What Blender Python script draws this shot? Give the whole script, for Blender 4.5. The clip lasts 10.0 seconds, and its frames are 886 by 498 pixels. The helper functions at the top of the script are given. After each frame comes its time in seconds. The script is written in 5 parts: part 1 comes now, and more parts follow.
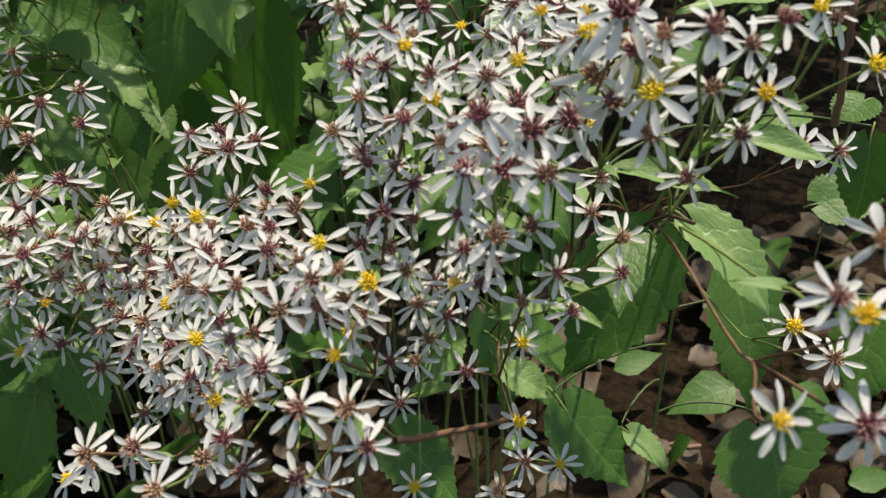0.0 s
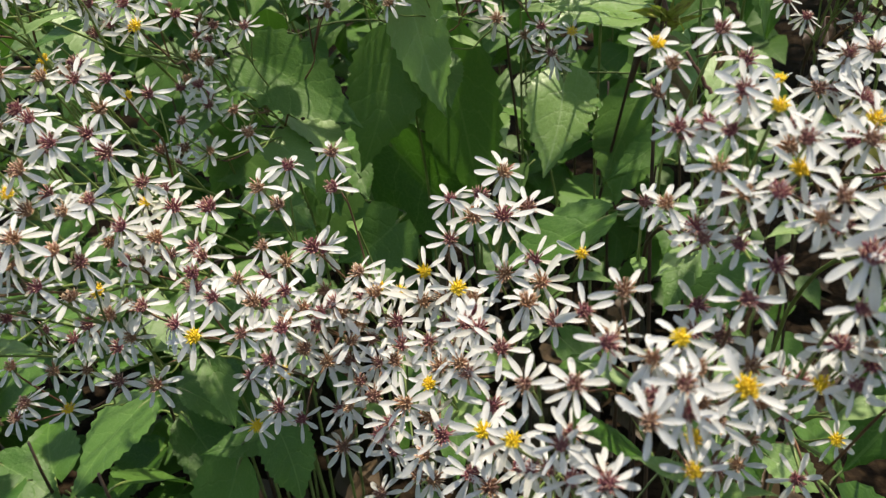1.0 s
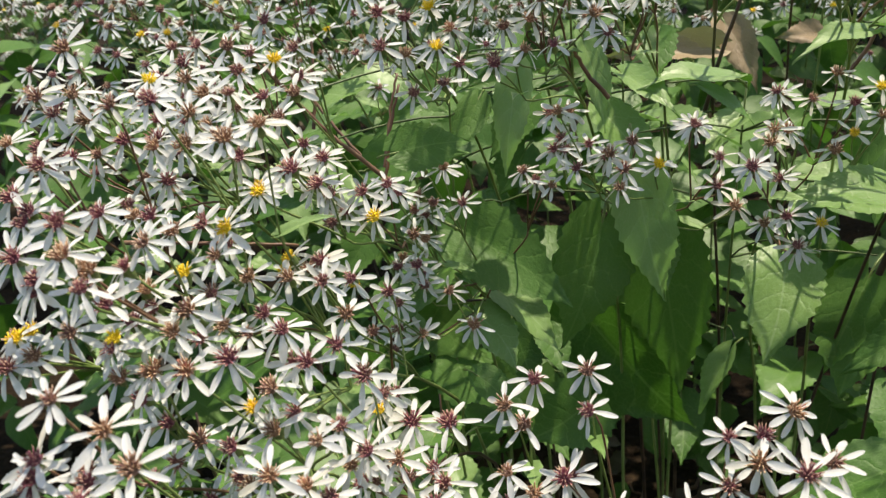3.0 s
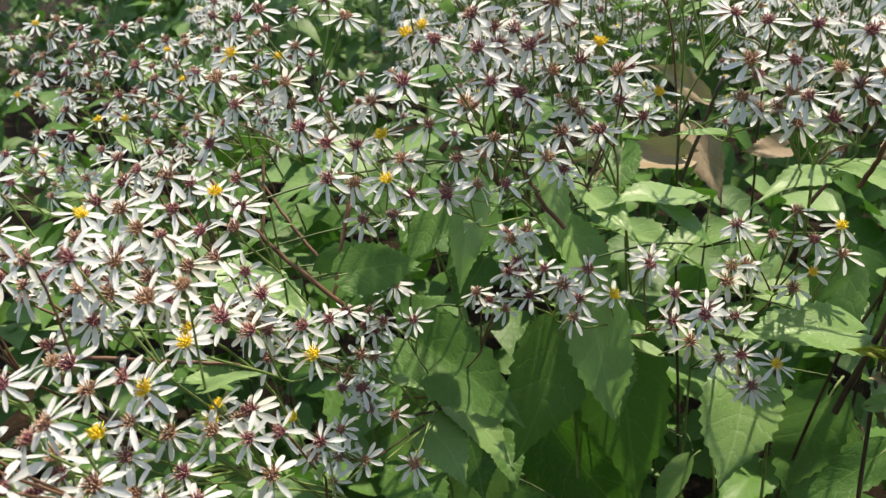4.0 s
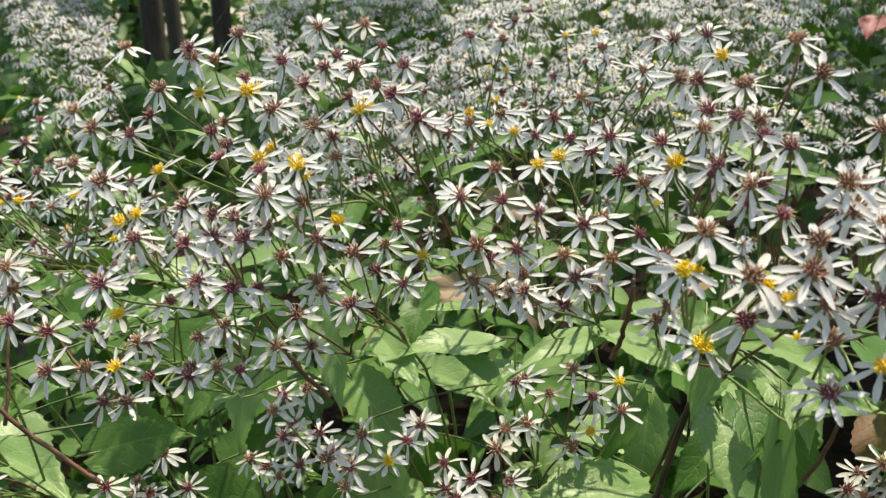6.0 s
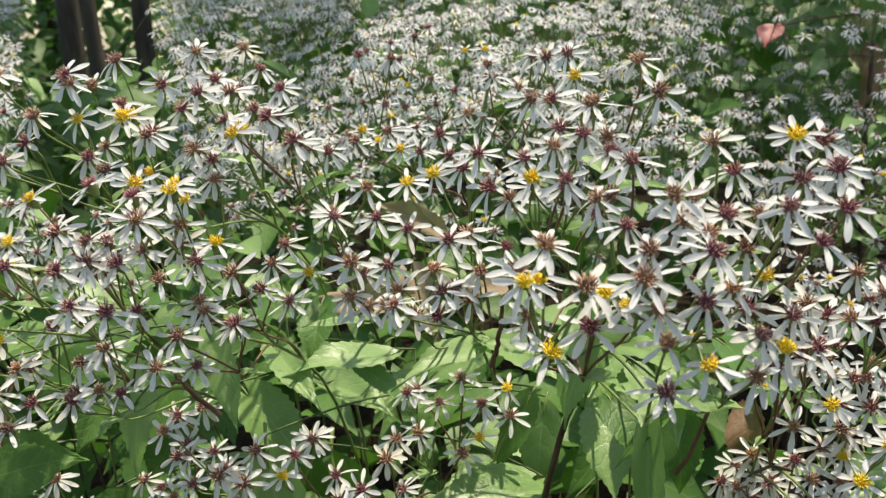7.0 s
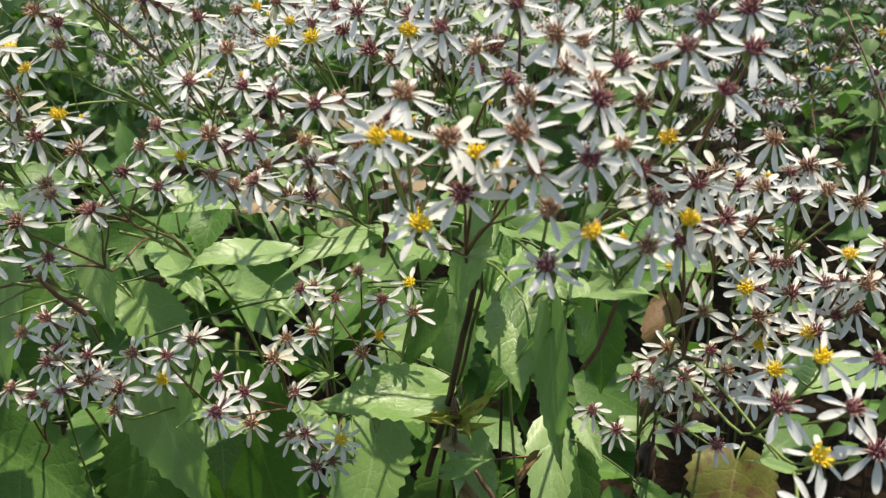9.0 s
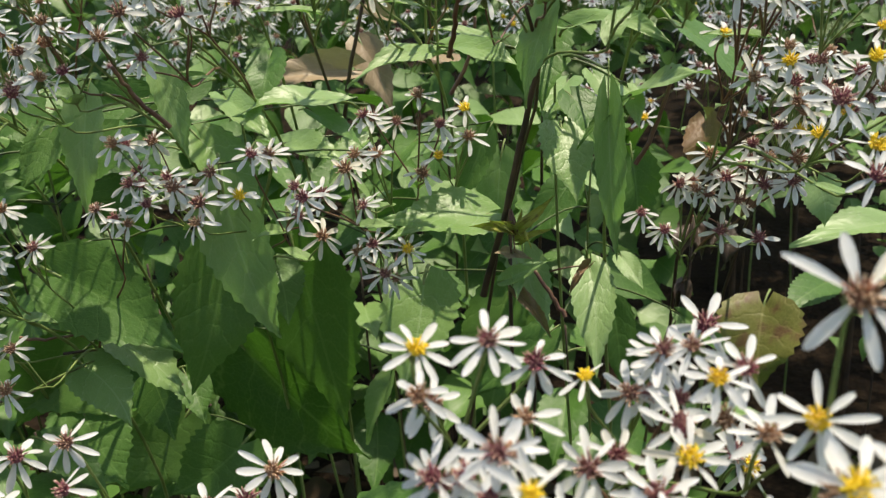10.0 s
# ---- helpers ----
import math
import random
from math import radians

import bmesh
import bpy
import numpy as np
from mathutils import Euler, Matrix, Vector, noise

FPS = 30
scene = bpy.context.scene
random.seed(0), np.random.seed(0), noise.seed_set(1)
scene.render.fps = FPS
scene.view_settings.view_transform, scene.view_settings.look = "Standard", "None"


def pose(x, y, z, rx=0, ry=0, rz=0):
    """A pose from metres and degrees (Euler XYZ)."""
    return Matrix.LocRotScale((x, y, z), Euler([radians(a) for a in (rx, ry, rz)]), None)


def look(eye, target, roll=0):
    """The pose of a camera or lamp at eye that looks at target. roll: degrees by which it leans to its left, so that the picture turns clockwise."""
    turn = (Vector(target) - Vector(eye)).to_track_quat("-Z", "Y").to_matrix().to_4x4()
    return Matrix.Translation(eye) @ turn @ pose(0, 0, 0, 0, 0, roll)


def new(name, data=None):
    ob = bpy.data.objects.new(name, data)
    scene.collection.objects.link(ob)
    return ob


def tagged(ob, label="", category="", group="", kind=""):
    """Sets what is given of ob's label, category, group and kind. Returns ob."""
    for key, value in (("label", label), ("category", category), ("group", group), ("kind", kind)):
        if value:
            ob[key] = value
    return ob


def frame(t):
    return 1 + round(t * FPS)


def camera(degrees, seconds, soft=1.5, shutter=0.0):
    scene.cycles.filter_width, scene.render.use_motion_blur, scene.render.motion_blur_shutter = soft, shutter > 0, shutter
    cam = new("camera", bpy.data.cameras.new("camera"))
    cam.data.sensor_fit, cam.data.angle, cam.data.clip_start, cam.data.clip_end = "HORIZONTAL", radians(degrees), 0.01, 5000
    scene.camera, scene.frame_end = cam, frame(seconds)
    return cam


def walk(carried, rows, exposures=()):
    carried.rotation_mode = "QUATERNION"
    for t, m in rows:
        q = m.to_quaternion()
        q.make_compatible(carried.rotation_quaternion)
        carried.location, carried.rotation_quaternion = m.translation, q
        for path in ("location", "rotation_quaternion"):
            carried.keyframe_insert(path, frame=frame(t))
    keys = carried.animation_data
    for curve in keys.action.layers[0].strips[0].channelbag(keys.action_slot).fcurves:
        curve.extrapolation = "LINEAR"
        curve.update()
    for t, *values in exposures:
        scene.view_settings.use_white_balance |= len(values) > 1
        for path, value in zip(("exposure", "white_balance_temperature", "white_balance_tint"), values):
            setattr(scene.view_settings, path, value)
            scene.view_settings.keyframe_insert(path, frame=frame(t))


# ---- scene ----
cam = camera(53.8, 10.0, soft=1.3)
cam.data.dof.use_dof, cam.data.dof.focus_distance, cam.data.dof.aperture_fstop = True, 0.42, 23.0  # a phone lens, open about 1.6 mm
PATH = [
    (0, (-0.0067, 0.0058, 0.6641), (-0.0082, 1.7043, -0.3920), -1.31),
    (0.5, (-0.0400, 0.0249, 0.6642), (-0.1776, 1.7493, -0.3395), -3.19),
    (1, (-0.0760, 0.0415, 0.6592), (-0.3285, 1.7775, -0.3013), -4.92),
    (1.5, (-0.0997, 0.0503, 0.6634), (-0.4474, 1.7937, -0.2530), -6.07),
    (2, (-0.1232, 0.0667, 0.6585), (-0.5743, 1.8175, -0.1965), -7.09),
    (2.5, (-0.1376, 0.0777, 0.6677), (-0.6477, 1.8458, -0.1155), -6.68),
    (3, (-0.1357, 0.0801, 0.6864), (-0.6592, 1.8794, -0.0127), -5.35),
    (3.2, (-0.1310, 0.0806, 0.6982), (-0.6506, 1.8904, 0.0240), -4.69),
    (4.3, (-0.1222, 0.1278, 0.7344), (-0.5921, 1.9730, 0.1226), -1.89),
    (4.5, (-0.1189, 0.1361, 0.7404), (-0.5789, 1.9907, 0.1499), -1.76),
    (5, (-0.1013, 0.1498, 0.7534), (-0.5385, 2.0207, 0.1979), -1.67),
    (5.5, (-0.0714, 0.1558, 0.7646), (-0.4560, 2.0472, 0.2404), -2.13),
    (5.7, (-0.0564, 0.1613, 0.7689), (-0.4352, 2.0534, 0.2432), -2.19),
    (6.8, (-0.0215, 0.1565, 0.7769), (-0.2602, 2.0771, 0.2723), -2.98),
    (7, (-0.0126, 0.1541, 0.7778), (-0.2291, 2.0764, 0.2698), -3.07),
    (7.5, (0.0118, 0.1510, 0.7826), (-0.1600, 2.0699, 0.2456), -2.90),
    (8, (0.0170, 0.1568, 0.7698), (-0.1134, 2.0684, 0.1962), -2.99),
    (8.5, (0.0255, 0.1776, 0.7578), (-0.1053, 2.0691, 0.1212), -2.81),
    (9, (0.0152, 0.1898, 0.7476), (-0.1185, 2.0646, 0.0641), -3.01),
    (9.5, (-0.0073, 0.1626, 0.7154), (-0.1506, 2.0406, 0.0428), -3.68),
    (10, (-0.0223, 0.1301, 0.6758), (-0.1277, 2.0018, -0.0213), -4.29),
]
walk(cam, [(t, look(eye, target, roll)) for t, eye, target, roll in PATH], exposures=[(0, 0.64), (0.5, 0.74), (1, 0.82), (2.5, 0.87), (4, 0.97), (5, 0.95), (7, 0.9), (9, 0.92), (9.6, 0.93), (10, 0.87)])


# ---- light ----
SUN_ELEV, SUN_AZ = 72.0, 40.0  # degrees; azimuth from +y clockwise
world = bpy.data.worlds.new("sky")
scene.world = world
world.use_nodes = True
wt = world.node_tree
sky = wt.nodes.new("ShaderNodeTexSky")
sky.sky_type = 'NISHITA'
sky.sun_disc = False
sky.sun_elevation, sky.sun_rotation = radians(SUN_ELEV), radians(SUN_AZ)
wt.links.new(sky.outputs[0], wt.nodes["Background"].inputs[0])
wt.nodes["Background"].inputs[1].default_value = 0.128
scene.view_settings.use_white_balance = True
scene.view_settings.white_balance_temperature, scene.view_settings.white_balance_tint = 7950, 8
sun = new("sun", bpy.data.lights.new("sun", "SUN"))
sun.data.energy, sun.data.angle, sun.data.color = 3.4, radians(1.0), (1.0, 0.97, 0.925)
sun_from = Vector((math.sin(radians(SUN_AZ)) * math.cos(radians(SUN_ELEV)),
                   math.cos(radians(SUN_AZ)) * math.cos(radians(SUN_ELEV)), math.sin(radians(SUN_ELEV))))
sun.matrix_world = look(sun_from * 20, (0, 0, 0))


# ---- materials ----
class Nodes:
    """A short hand for building a node material."""

    def __init__(self, name):
        self.mat = bpy.data.materials.new(name)
        self.mat.use_nodes = True
        self.t = self.mat.node_tree
        self.bsdf = self.t.nodes["Principled BSDF"]
        self.out = self.t.nodes["Material Output"]

    def add(self, kind, **values):
        n = self.t.nodes.new("ShaderNode" + kind)
        for k, v in values.items():
            n.inputs[k.replace("_", " ")].default_value = v
        return n

    def link(self, a, b):
        self.t.links.new(a, b)

    def noise(self, scale, detail=3.0, coord=None):
        n = self.add("TexNoise", Scale=scale, Detail=detail)
        if coord is not None:
            self.link(coord, n.inputs["Vector"])
        return n.outputs["Fac"]

    def ramp(self, fac, *stops):
        n = self.add("ValToRGB")
        e = n.color_ramp.elements
        while len(e) < len(stops):
            e.new(0.5)
        for i, (at, col) in enumerate(stops):
            e[i].position, e[i].color = at, (*col, 1)
        self.link(fac, n.inputs[0])
        return n.outputs["Color"]

    def math(self, op, a, b=None):
        n = self.add("Math")
        n.operation = op
        for i, v in enumerate((a, b)):
            if v is None:
                continue
            if isinstance(v, (int, float)):
                n.inputs[i].default_value = v
            else:
                self.link(v, n.inputs[i])
        return n.outputs[0]

    def mix(self, fac, a, b, blend='MIX'):
        n = self.add("Mix")
        n.data_type, n.blend_type = 'RGBA', blend
        for i, v in ((0, fac), (6, a), (7, b)):
            if isinstance(v, (int, float)):
                n.inputs[i].default_value = v
            elif isinstance(v, tuple):
                n.inputs[i].default_value = (*v, 1)
            else:
                self.link(v, n.inputs[i])
        return n.outputs[2]

    def bump(self, height, strength, distance=0.001):
        n = self.add("Bump", Strength=strength, Distance=distance)
        self.link(height, n.inputs["Height"])
        self.link(n.outputs[0], self.bsdf.inputs["Normal"])
        return n.outputs[0]

    def base(self, colour, rough):
        if isinstance(colour, tuple):
            self.bsdf.inputs["Base Color"].default_value = (*colour, 1)
        else:
            self.link(colour, self.bsdf.inputs["Base Color"])
        self.bsdf.inputs["Roughness"].default_value = rough

    def translucent(self, colour, share, normal=None):
        """Lets part of the light pass through a thin sheet."""
        tr = self.add("BsdfTranslucent")
        self.link(colour, tr.inputs[0])
        if normal is not None:
            self.link(normal, tr.inputs["Normal"])
        m = self.add("MixShader", Fac=share)
        self.link(self.bsdf.outputs[0], m.inputs[1])
        self.link(tr.outputs[0], m.inputs[2])
        self.link(m.outputs[0], self.out.inputs["Surface"])


def petal_material():
    n = Nodes("white_petal")
    rnd = n.add("ObjectInfo").outputs["Random"]
    pos = n.add("TexCoord").outputs["Object"]
    tone = n.ramp(rnd, (0.0, (0.79, 0.78, 0.73)), (0.2, (0.83, 0.835, 0.84)), (0.93, (0.84, 0.85, 0.865)), (1.0, (0.79, 0.75, 0.65)))
    stain = n.ramp(n.noise(420, 2, pos), (0.25, (0.95, 0.94, 0.9)), (0.6, (1, 1, 1)))
    each = n.ramp(n.add("NewGeometry").outputs["Random Per Island"], (0.0, (0.9, 0.88, 0.83)), (0.35, (1, 1, 1)), (1.0, (1, 1, 1)))
    col = n.mix(1.0, n.mix(1.0, tone, stain, 'MULTIPLY'), each, 'MULTIPLY')
    n.base(col, 0.55)
    m = n.add("Mapping")
    m.inputs["Scale"].default_value = (120, 2600, 120)
    n.link(pos, m.inputs[0])
    nrm = n.bump(n.noise(1.0, 2, m.outputs[0]), 0.35, 0.0002)
    n.translucent(col, 0.48, nrm)
    return n.mat


def floret_material(name, stops):
    n = Nodes(name)
    rnd = n.add("ObjectInfo").outputs["Random"]
    isl = n.add("NewGeometry").outputs["Random Per Island"]
    v = n.math('ADD', n.math('MULTIPLY', rnd, 0.72), n.math('MULTIPLY', isl, 0.28))
    n.base(n.ramp(v, *stops), 0.6)
    return n.mat


def stem_material(name, a, b, rough=0.5):
    n = Nodes(name)
    pos = n.add("TexCoord").outputs["Object"]
    n.base(n.ramp(n.noise(60, 4, pos), (0.35, a), (0.65, b)), rough)
    n.bump(n.noise(900, 2, pos), 0.3, 0.0004)
    return n.mat


def leaf_material(name, dark, mid, pale, share=0.22, blotch=None, rough=0.46, gloss=0.38):
    """Net of paler veins from the sheet's own coordinates, mottled green between."""
    n = Nodes(name)
    tc = n.add("TexCoord")
    sep = n.add("SeparateXYZ")
    n.link(tc.outputs["UV"], sep.inputs[0])
    u, v = sep.outputs[0], sep.outputs[1]
    side = n.math('ABSOLUTE', n.math('SUBTRACT', v, 0.5))
    # side veins sweep forward from the midrib
    s = n.math('SUBTRACT', n.math('MULTIPLY', u, 5.2), n.math('MULTIPLY', side, 3.4))
    wob = n.math('MULTIPLY', n.noise(7, 3, tc.outputs["UV"]), 1.1)
    f = n.math('FRACT', n.math('ADD', s, wob))
    tri = n.math('ABSOLUTE', n.math('SUBTRACT', f, 0.5))
    vein = n.math('MULTIPLY', n.math('MAXIMUM', n.math('SUBTRACT', tri, 0.45), 0.0), 20.0)
    rib = n.math('LESS_THAN', side, 0.012)
    net = n.add("TexVoronoi", Scale=26.0)
    net.feature = 'DISTANCE_TO_EDGE'
    n.link(tc.outputs["UV"], net.inputs["Vector"])
    fine = n.math('LESS_THAN', net.outputs["Distance"], 0.05)
    rnd = n.add("ObjectInfo").outputs["Random"]
    ground = n.mix(n.noise(5, 4, tc.outputs["UV"]), dark, mid)
    ground = n.mix(n.math('MULTIPLY', rnd, 0.75), ground, n.mix(0.5, mid, pale))
    if blotch:
        spot = n.ramp(n.noise(4.5, 5, tc.outputs["UV"]), (0.5, (0, 0, 0)), (0.62, (1, 1, 1)))
        ground = n.mix(spot, ground, blotch)
    col = n.mix(n.math('MULTIPLY', fine, 0.18), ground, pale)
    col = n.mix(n.math('MULTIPLY', n.math('MAXIMUM', vein, rib), 0.4), col, pale)
    n.base(col, rough)
    n.bsdf.inputs["Specular IOR Level"].default_value = gloss
    h = n.math('SUBTRACT', n.math('MULTIPLY', n.math('POWER', n.math('MULTIPLY', tri, 2.0), 6.0), -0.6), n.math('MULTIPLY', fine, 0.25))
    h = n.math('ADD', h, n.math('MULTIPLY', n.noise(16, 4, tc.outputs["UV"]), 1.3))
    nrm = n.bump(h, 0.32, 0.001)
    n.translucent(n.mix(0.5, col, (0.12, 0.38, 0.03)), share, nrm)
    return n.mat


def soil_material():
    n = Nodes("woodland_soil")
    pos = n.add("TexCoord").outputs["Object"]
    a = n.ramp(n.noise(9, 6, pos), (0.3, (0.01, 0.007, 0.005)), (0.7, (0.035, 0.025, 0.017)))
    b = n.ramp(n.noise(140, 3, pos), (0.4, (0.6, 0.55, 0.5)), (0.7, (1.3, 1.2, 1.0)))
    n.base(n.mix(1.0, a, b, 'MULTIPLY'), 0.95)
    n.bsdf.inputs["Specular IOR Level"].default_value = 0.08
    n.bump(n.noise(70, 5, pos), 0.8, 0.01)
    return n.mat


M_PETAL = petal_material()
M_YELLOW = floret_material("yellow_floret", ((0.0, (0.72, 0.46, 0.02)), (0.5, (0.85, 0.64, 0.04)), (1.0, (0.82, 0.54, 0.03))))
M_PURPLE = floret_material("purple_floret", ((0.0, (0.17, 0.05, 0.065)), (0.35, (0.27, 0.075, 0.1)), (0.55, (0.2, 0.095, 0.07)), (0.8, (0.36, 0.2, 0.1)), (1.0, (0.42, 0.15, 0.13))))
M_ANTHER = floret_material("anther_tip", ((0.0, (0.45, 0.24, 0.19)), (0.6, (0.62, 0.42, 0.3)), (1.0, (0.74, 0.56, 0.38))))
M_GREEN = stem_material("green_stalk", (0.11, 0.17, 0.04), (0.2, 0.26, 0.08))
M_PETIOLE = stem_material("dark_green_petiole", (0.035, 0.065, 0.016), (0.08, 0.12, 0.03))
M_STEM = stem_material("purple_brown_stem", (0.03, 0.018, 0.014), (0.085, 0.05, 0.03))
M_REDSTEM = stem_material("reddish_stem", (0.1, 0.04, 0.025), (0.2, 0.11, 0.06))
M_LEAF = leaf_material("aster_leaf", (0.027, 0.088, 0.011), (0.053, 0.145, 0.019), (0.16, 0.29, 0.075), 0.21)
# lighter copy of the aster leaf: sunlight painted into its colour; bracts share it
M_LEAF_PALE_LIT = leaf_material("pale_sunlit_leaf", (0.135, 0.26, 0.058), (0.21, 0.35, 0.105), (0.34, 0.47, 0.23), 0.32, None, 0.4, 0.55)
M_LEAF_TAN = leaf_material("tan_dead_leaf", (0.2, 0.13, 0.075), (0.34, 0.25, 0.15), (0.42, 0.34, 0.22), 0.2)
M_LEAF_BROWN = leaf_material("brown_withered_leaf", (0.12, 0.06, 0.03), (0.24, 0.14, 0.07), (0.32, 0.22, 0.12), 0.25)
M_LEAF_YELLOW = leaf_material("yellowing_leaf", (0.1, 0.11, 0.022), (0.2, 0.19, 0.04), (0.33, 0.31, 0.1), 0.3, (0.13, 0.06, 0.028))
M_LEAF_BROWNING = leaf_material("browning_leaf", (0.05, 0.11, 0.014), (0.09, 0.18, 0.025), (0.2, 0.3, 0.09), 0.2, (0.2, 0.1, 0.045))
M_SOIL = soil_material()


# ---- building helpers ----
def mesh(name, verts, faces, mats, smooth=True, index=None, uv=None):
    me = bpy.data.meshes.new(name)
    me.from_pydata([tuple(map(float, v)) for v in verts], [], [tuple(map(int, f)) for f in faces])
    for m in (mats if isinstance(mats, (list, tuple)) else [mats]):
        me.materials.append(m)
    if smooth:
        me.polygons.foreach_set("use_smooth", [True] * len(me.polygons))
    if index is not None:
        me.polygons.foreach_set("material_index", list(map(int, index)))
    if uv is not None:
        layer = me.uv_layers.new(name="sheet")
        vi = np.empty(len(me.loops), dtype=np.int32)
        me.loops.foreach_get("vertex_index", vi)
        layer.data.foreach_set("uv", np.asarray(uv, dtype=np.float32)[vi].ravel())
    me.update()
    return me


def put(name, me, parent=None, m=None, label=""):
    """Links a mesh as a part under its thing; m is its pose in the parent."""
    ob = new(name, me)
    if parent is not None:
        ob.parent = parent
    if m is not None:
        ob.matrix_basis = m
    if label:
        ob["label"] = label
    return ob


class Soup:
    """Collects pieces of one mesh."""

    def __init__(self):
        self.v, self.f, self.i, self.uv, self.n = [], [], [], [], 0

    def add(self, v, f, slot=0, uv=None):
        v = np.asarray(v, float)
        self.v.append(v)
        self.f += [tuple(k + self.n for k in face) for face in f]
        self.i += [slot] * len(f)
        self.uv.append(np.zeros((len(v), 2)) if uv is None else np.asarray(uv, float))
        self.n += len(v)

    def mesh(self, name, mats, smooth=True):
        return mesh(name, np.concatenate(self.v), self.f, mats, smooth, self.i, np.concatenate(self.uv))


def tube(points, radii, sides=6):
    """A tapered tube along points, closed at its end."""
    p = np.asarray(points, float)
    r = np.asarray(radii, float) * np.ones(len(p))
    t = np.gradient(p, axis=0)
    t /= np.linalg.norm(t, axis=1)[:, None] + 1e-12
    ref = np.array([0.31, 0.95, 0.05])
    a = np.cross(t, ref)
    a /= np.linalg.norm(a, axis=1)[:, None] + 1e-12
    b = np.cross(t, a)
    ang = np.linspace(0, 2 * np.pi, sides, endpoint=False)
    v = (p[:, None] + r[:, None, None] * (np.cos(ang)[None, :, None] * a[:, None] + np.sin(ang)[None, :, None] * b[:, None])).reshape(-1, 3)
    f = [(i * sides + j, i * sides + (j + 1) % sides, (i + 1) * sides + (j + 1) % sides, (i + 1) * sides + j)
         for i in range(len(p) - 1) for j in range(sides)]
    f.append(tuple(range((len(p) - 1) * sides, len(p) * sides)))
    return v, f


def bezier(a, b, c, d, n):
    s = np.linspace(0, 1, n)[:, None]
    a, b, c, d = (np.asarray(q, float) for q in (a, b, c, d))
    return (1 - s) ** 3 * a + 3 * (1 - s) ** 2 * s * b + 3 * (1 - s) * s * s * c + s ** 3 * d


# ---- flower heads: white rays round a tuft of florets in a green cup ----
def petal_mesh(rng, flat):
    """A straight strap with a blunt, slightly notched tip and two shallow grooves."""
    rows, L, W = 8, rng.uniform(0.0093, 0.0103), rng.uniform(0.00112, 0.00142)
    bend, dip, twist, sway = rng.uniform(-0.02, 0.13) * flat, rng.uniform(-0.05, 0.05), rng.uniform(-0.35, 0.35), rng.uniform(-0.06, 0.06)
    notch = rng.uniform(0.0, 0.00035)
    v = []
    for i in range(rows):
        s = (0.0, 0.16, 0.34, 0.52, 0.7, 0.85, 0.95, 1.0)[i]
        w = W * min(1.0, 0.36 + 1.3 * s) * (1.0, 1.0, 1.0, 1.0, 0.96, 0.8, 0.52, 0.2)[i]
        z = L * (dip * math.sin(math.pi * s) - bend * s * s)
        for k in (-1, -0.5, 0, 0.5, 1):
            lift = 0.00026 * abs(k) - 0.00012 * (abs(k) == 0.5)
            c, sn = math.cos(twist * s), math.sin(twist * s)
            x = L * s - (notch * (1 - abs(k)) if i == rows - 1 else 0.0)
            v.append((x, k * w * c + sway * L * s * s, z + lift * c + k * w * sn))
    f = [(i * 5 + j, (i + 1) * 5 + j, (i + 1) * 5 + j + 1, i * 5 + j + 1) for i in range(rows - 1) for j in range(4)]
    return mesh("petal", v, f, M_PETAL)


def disc_mesh(rng, kind):
    """A fanned tuft of fine tubular florets with pale tips."""
    s = Soup()
    young = kind == "yellow"
    R, n = 0.0025, 36
    ring = [(R * math.cos(a) * q, R * math.sin(a) * q, -0.0008 + 0.0013 * (1 - q * q)) for q in (1.0, 0.6) for a in np.linspace(0, 2 * math.pi, 10, endpoint=False)]
    f = [(j, (j + 1) % 10, 10 + (j + 1) % 10, 10 + j) for j in range(10)] + [tuple(range(10, 20))]
    s.add(ring, f, 0)
    for i in range(n):
        q = math.sqrt((i + 0.5) / n)
        a = i * 2.39996 + rng.uniform(-0.25, 0.25)
        lean = 0.85 * q + rng.uniform(-0.16, 0.16)
        base = Vector((R * 0.85 * q * math.cos(a), R * 0.85 * q * math.sin(a), 0.0004 * (1 - q)))
        d = Vector((math.sin(lean) * math.cos(a), math.sin(lean) * math.sin(a), math.cos(lean)))
        h = rng.uniform(0.0015, 0.0025) if young else rng.uniform(0.0013, 0.0031)
        tip = base + d * h
        r0, r1 = 0.00026, (0.0004 if young else 0.00034)
        v, f = tube([base, base + d * h * 0.6, tip], [r0, r0 * 1.05, r1], 5)
        s.add(v, f, 0)
        if rng.random() < (0.5 if young else 0.75):
            v, f = tube([tip, tip + d * 0.0004, tip + d * rng.uniform(0.0008, 0.0013)], [0.00026, 0.00022, 0.0001], 4)
            s.add(v, f, 1)
    return s.mesh("disc", [M_YELLOW if young else M_PURPLE, M_YELLOW if young and rng.random() < 0.5 else M_ANTHER])


def cup_mesh(rng):
    s = Soup()
    v, f = tube([(0, 0, -0.0062), (0, 0, -0.0052), (0, 0, -0.003), (0, 0, -0.0006)], [0.0007, 0.0015, 0.0019, 0.0024], 8)
    s.add(v, f[:-1])
    for i in range(10):
        a = i * 0.628 + rng.uniform(-0.1, 0.1)
        r = Vector((math.cos(a), math.sin(a), 0))
        side = Vector((-r.y, r.x, 0)) * 0.0005
        lo, hi = r * 0.0019 + Vector((0, 0, -0.0038)), r * 0.0027 + Vector((0, 0, -0.0008))
        s.add([lo - side, lo + side, (lo + hi) / 2 + r * 0.0003 + side, hi, (lo + hi) / 2 + r * 0.0003 - side], [(0, 1, 2, 3, 4)])
    return s.mesh("flower_head", M_GREEN)


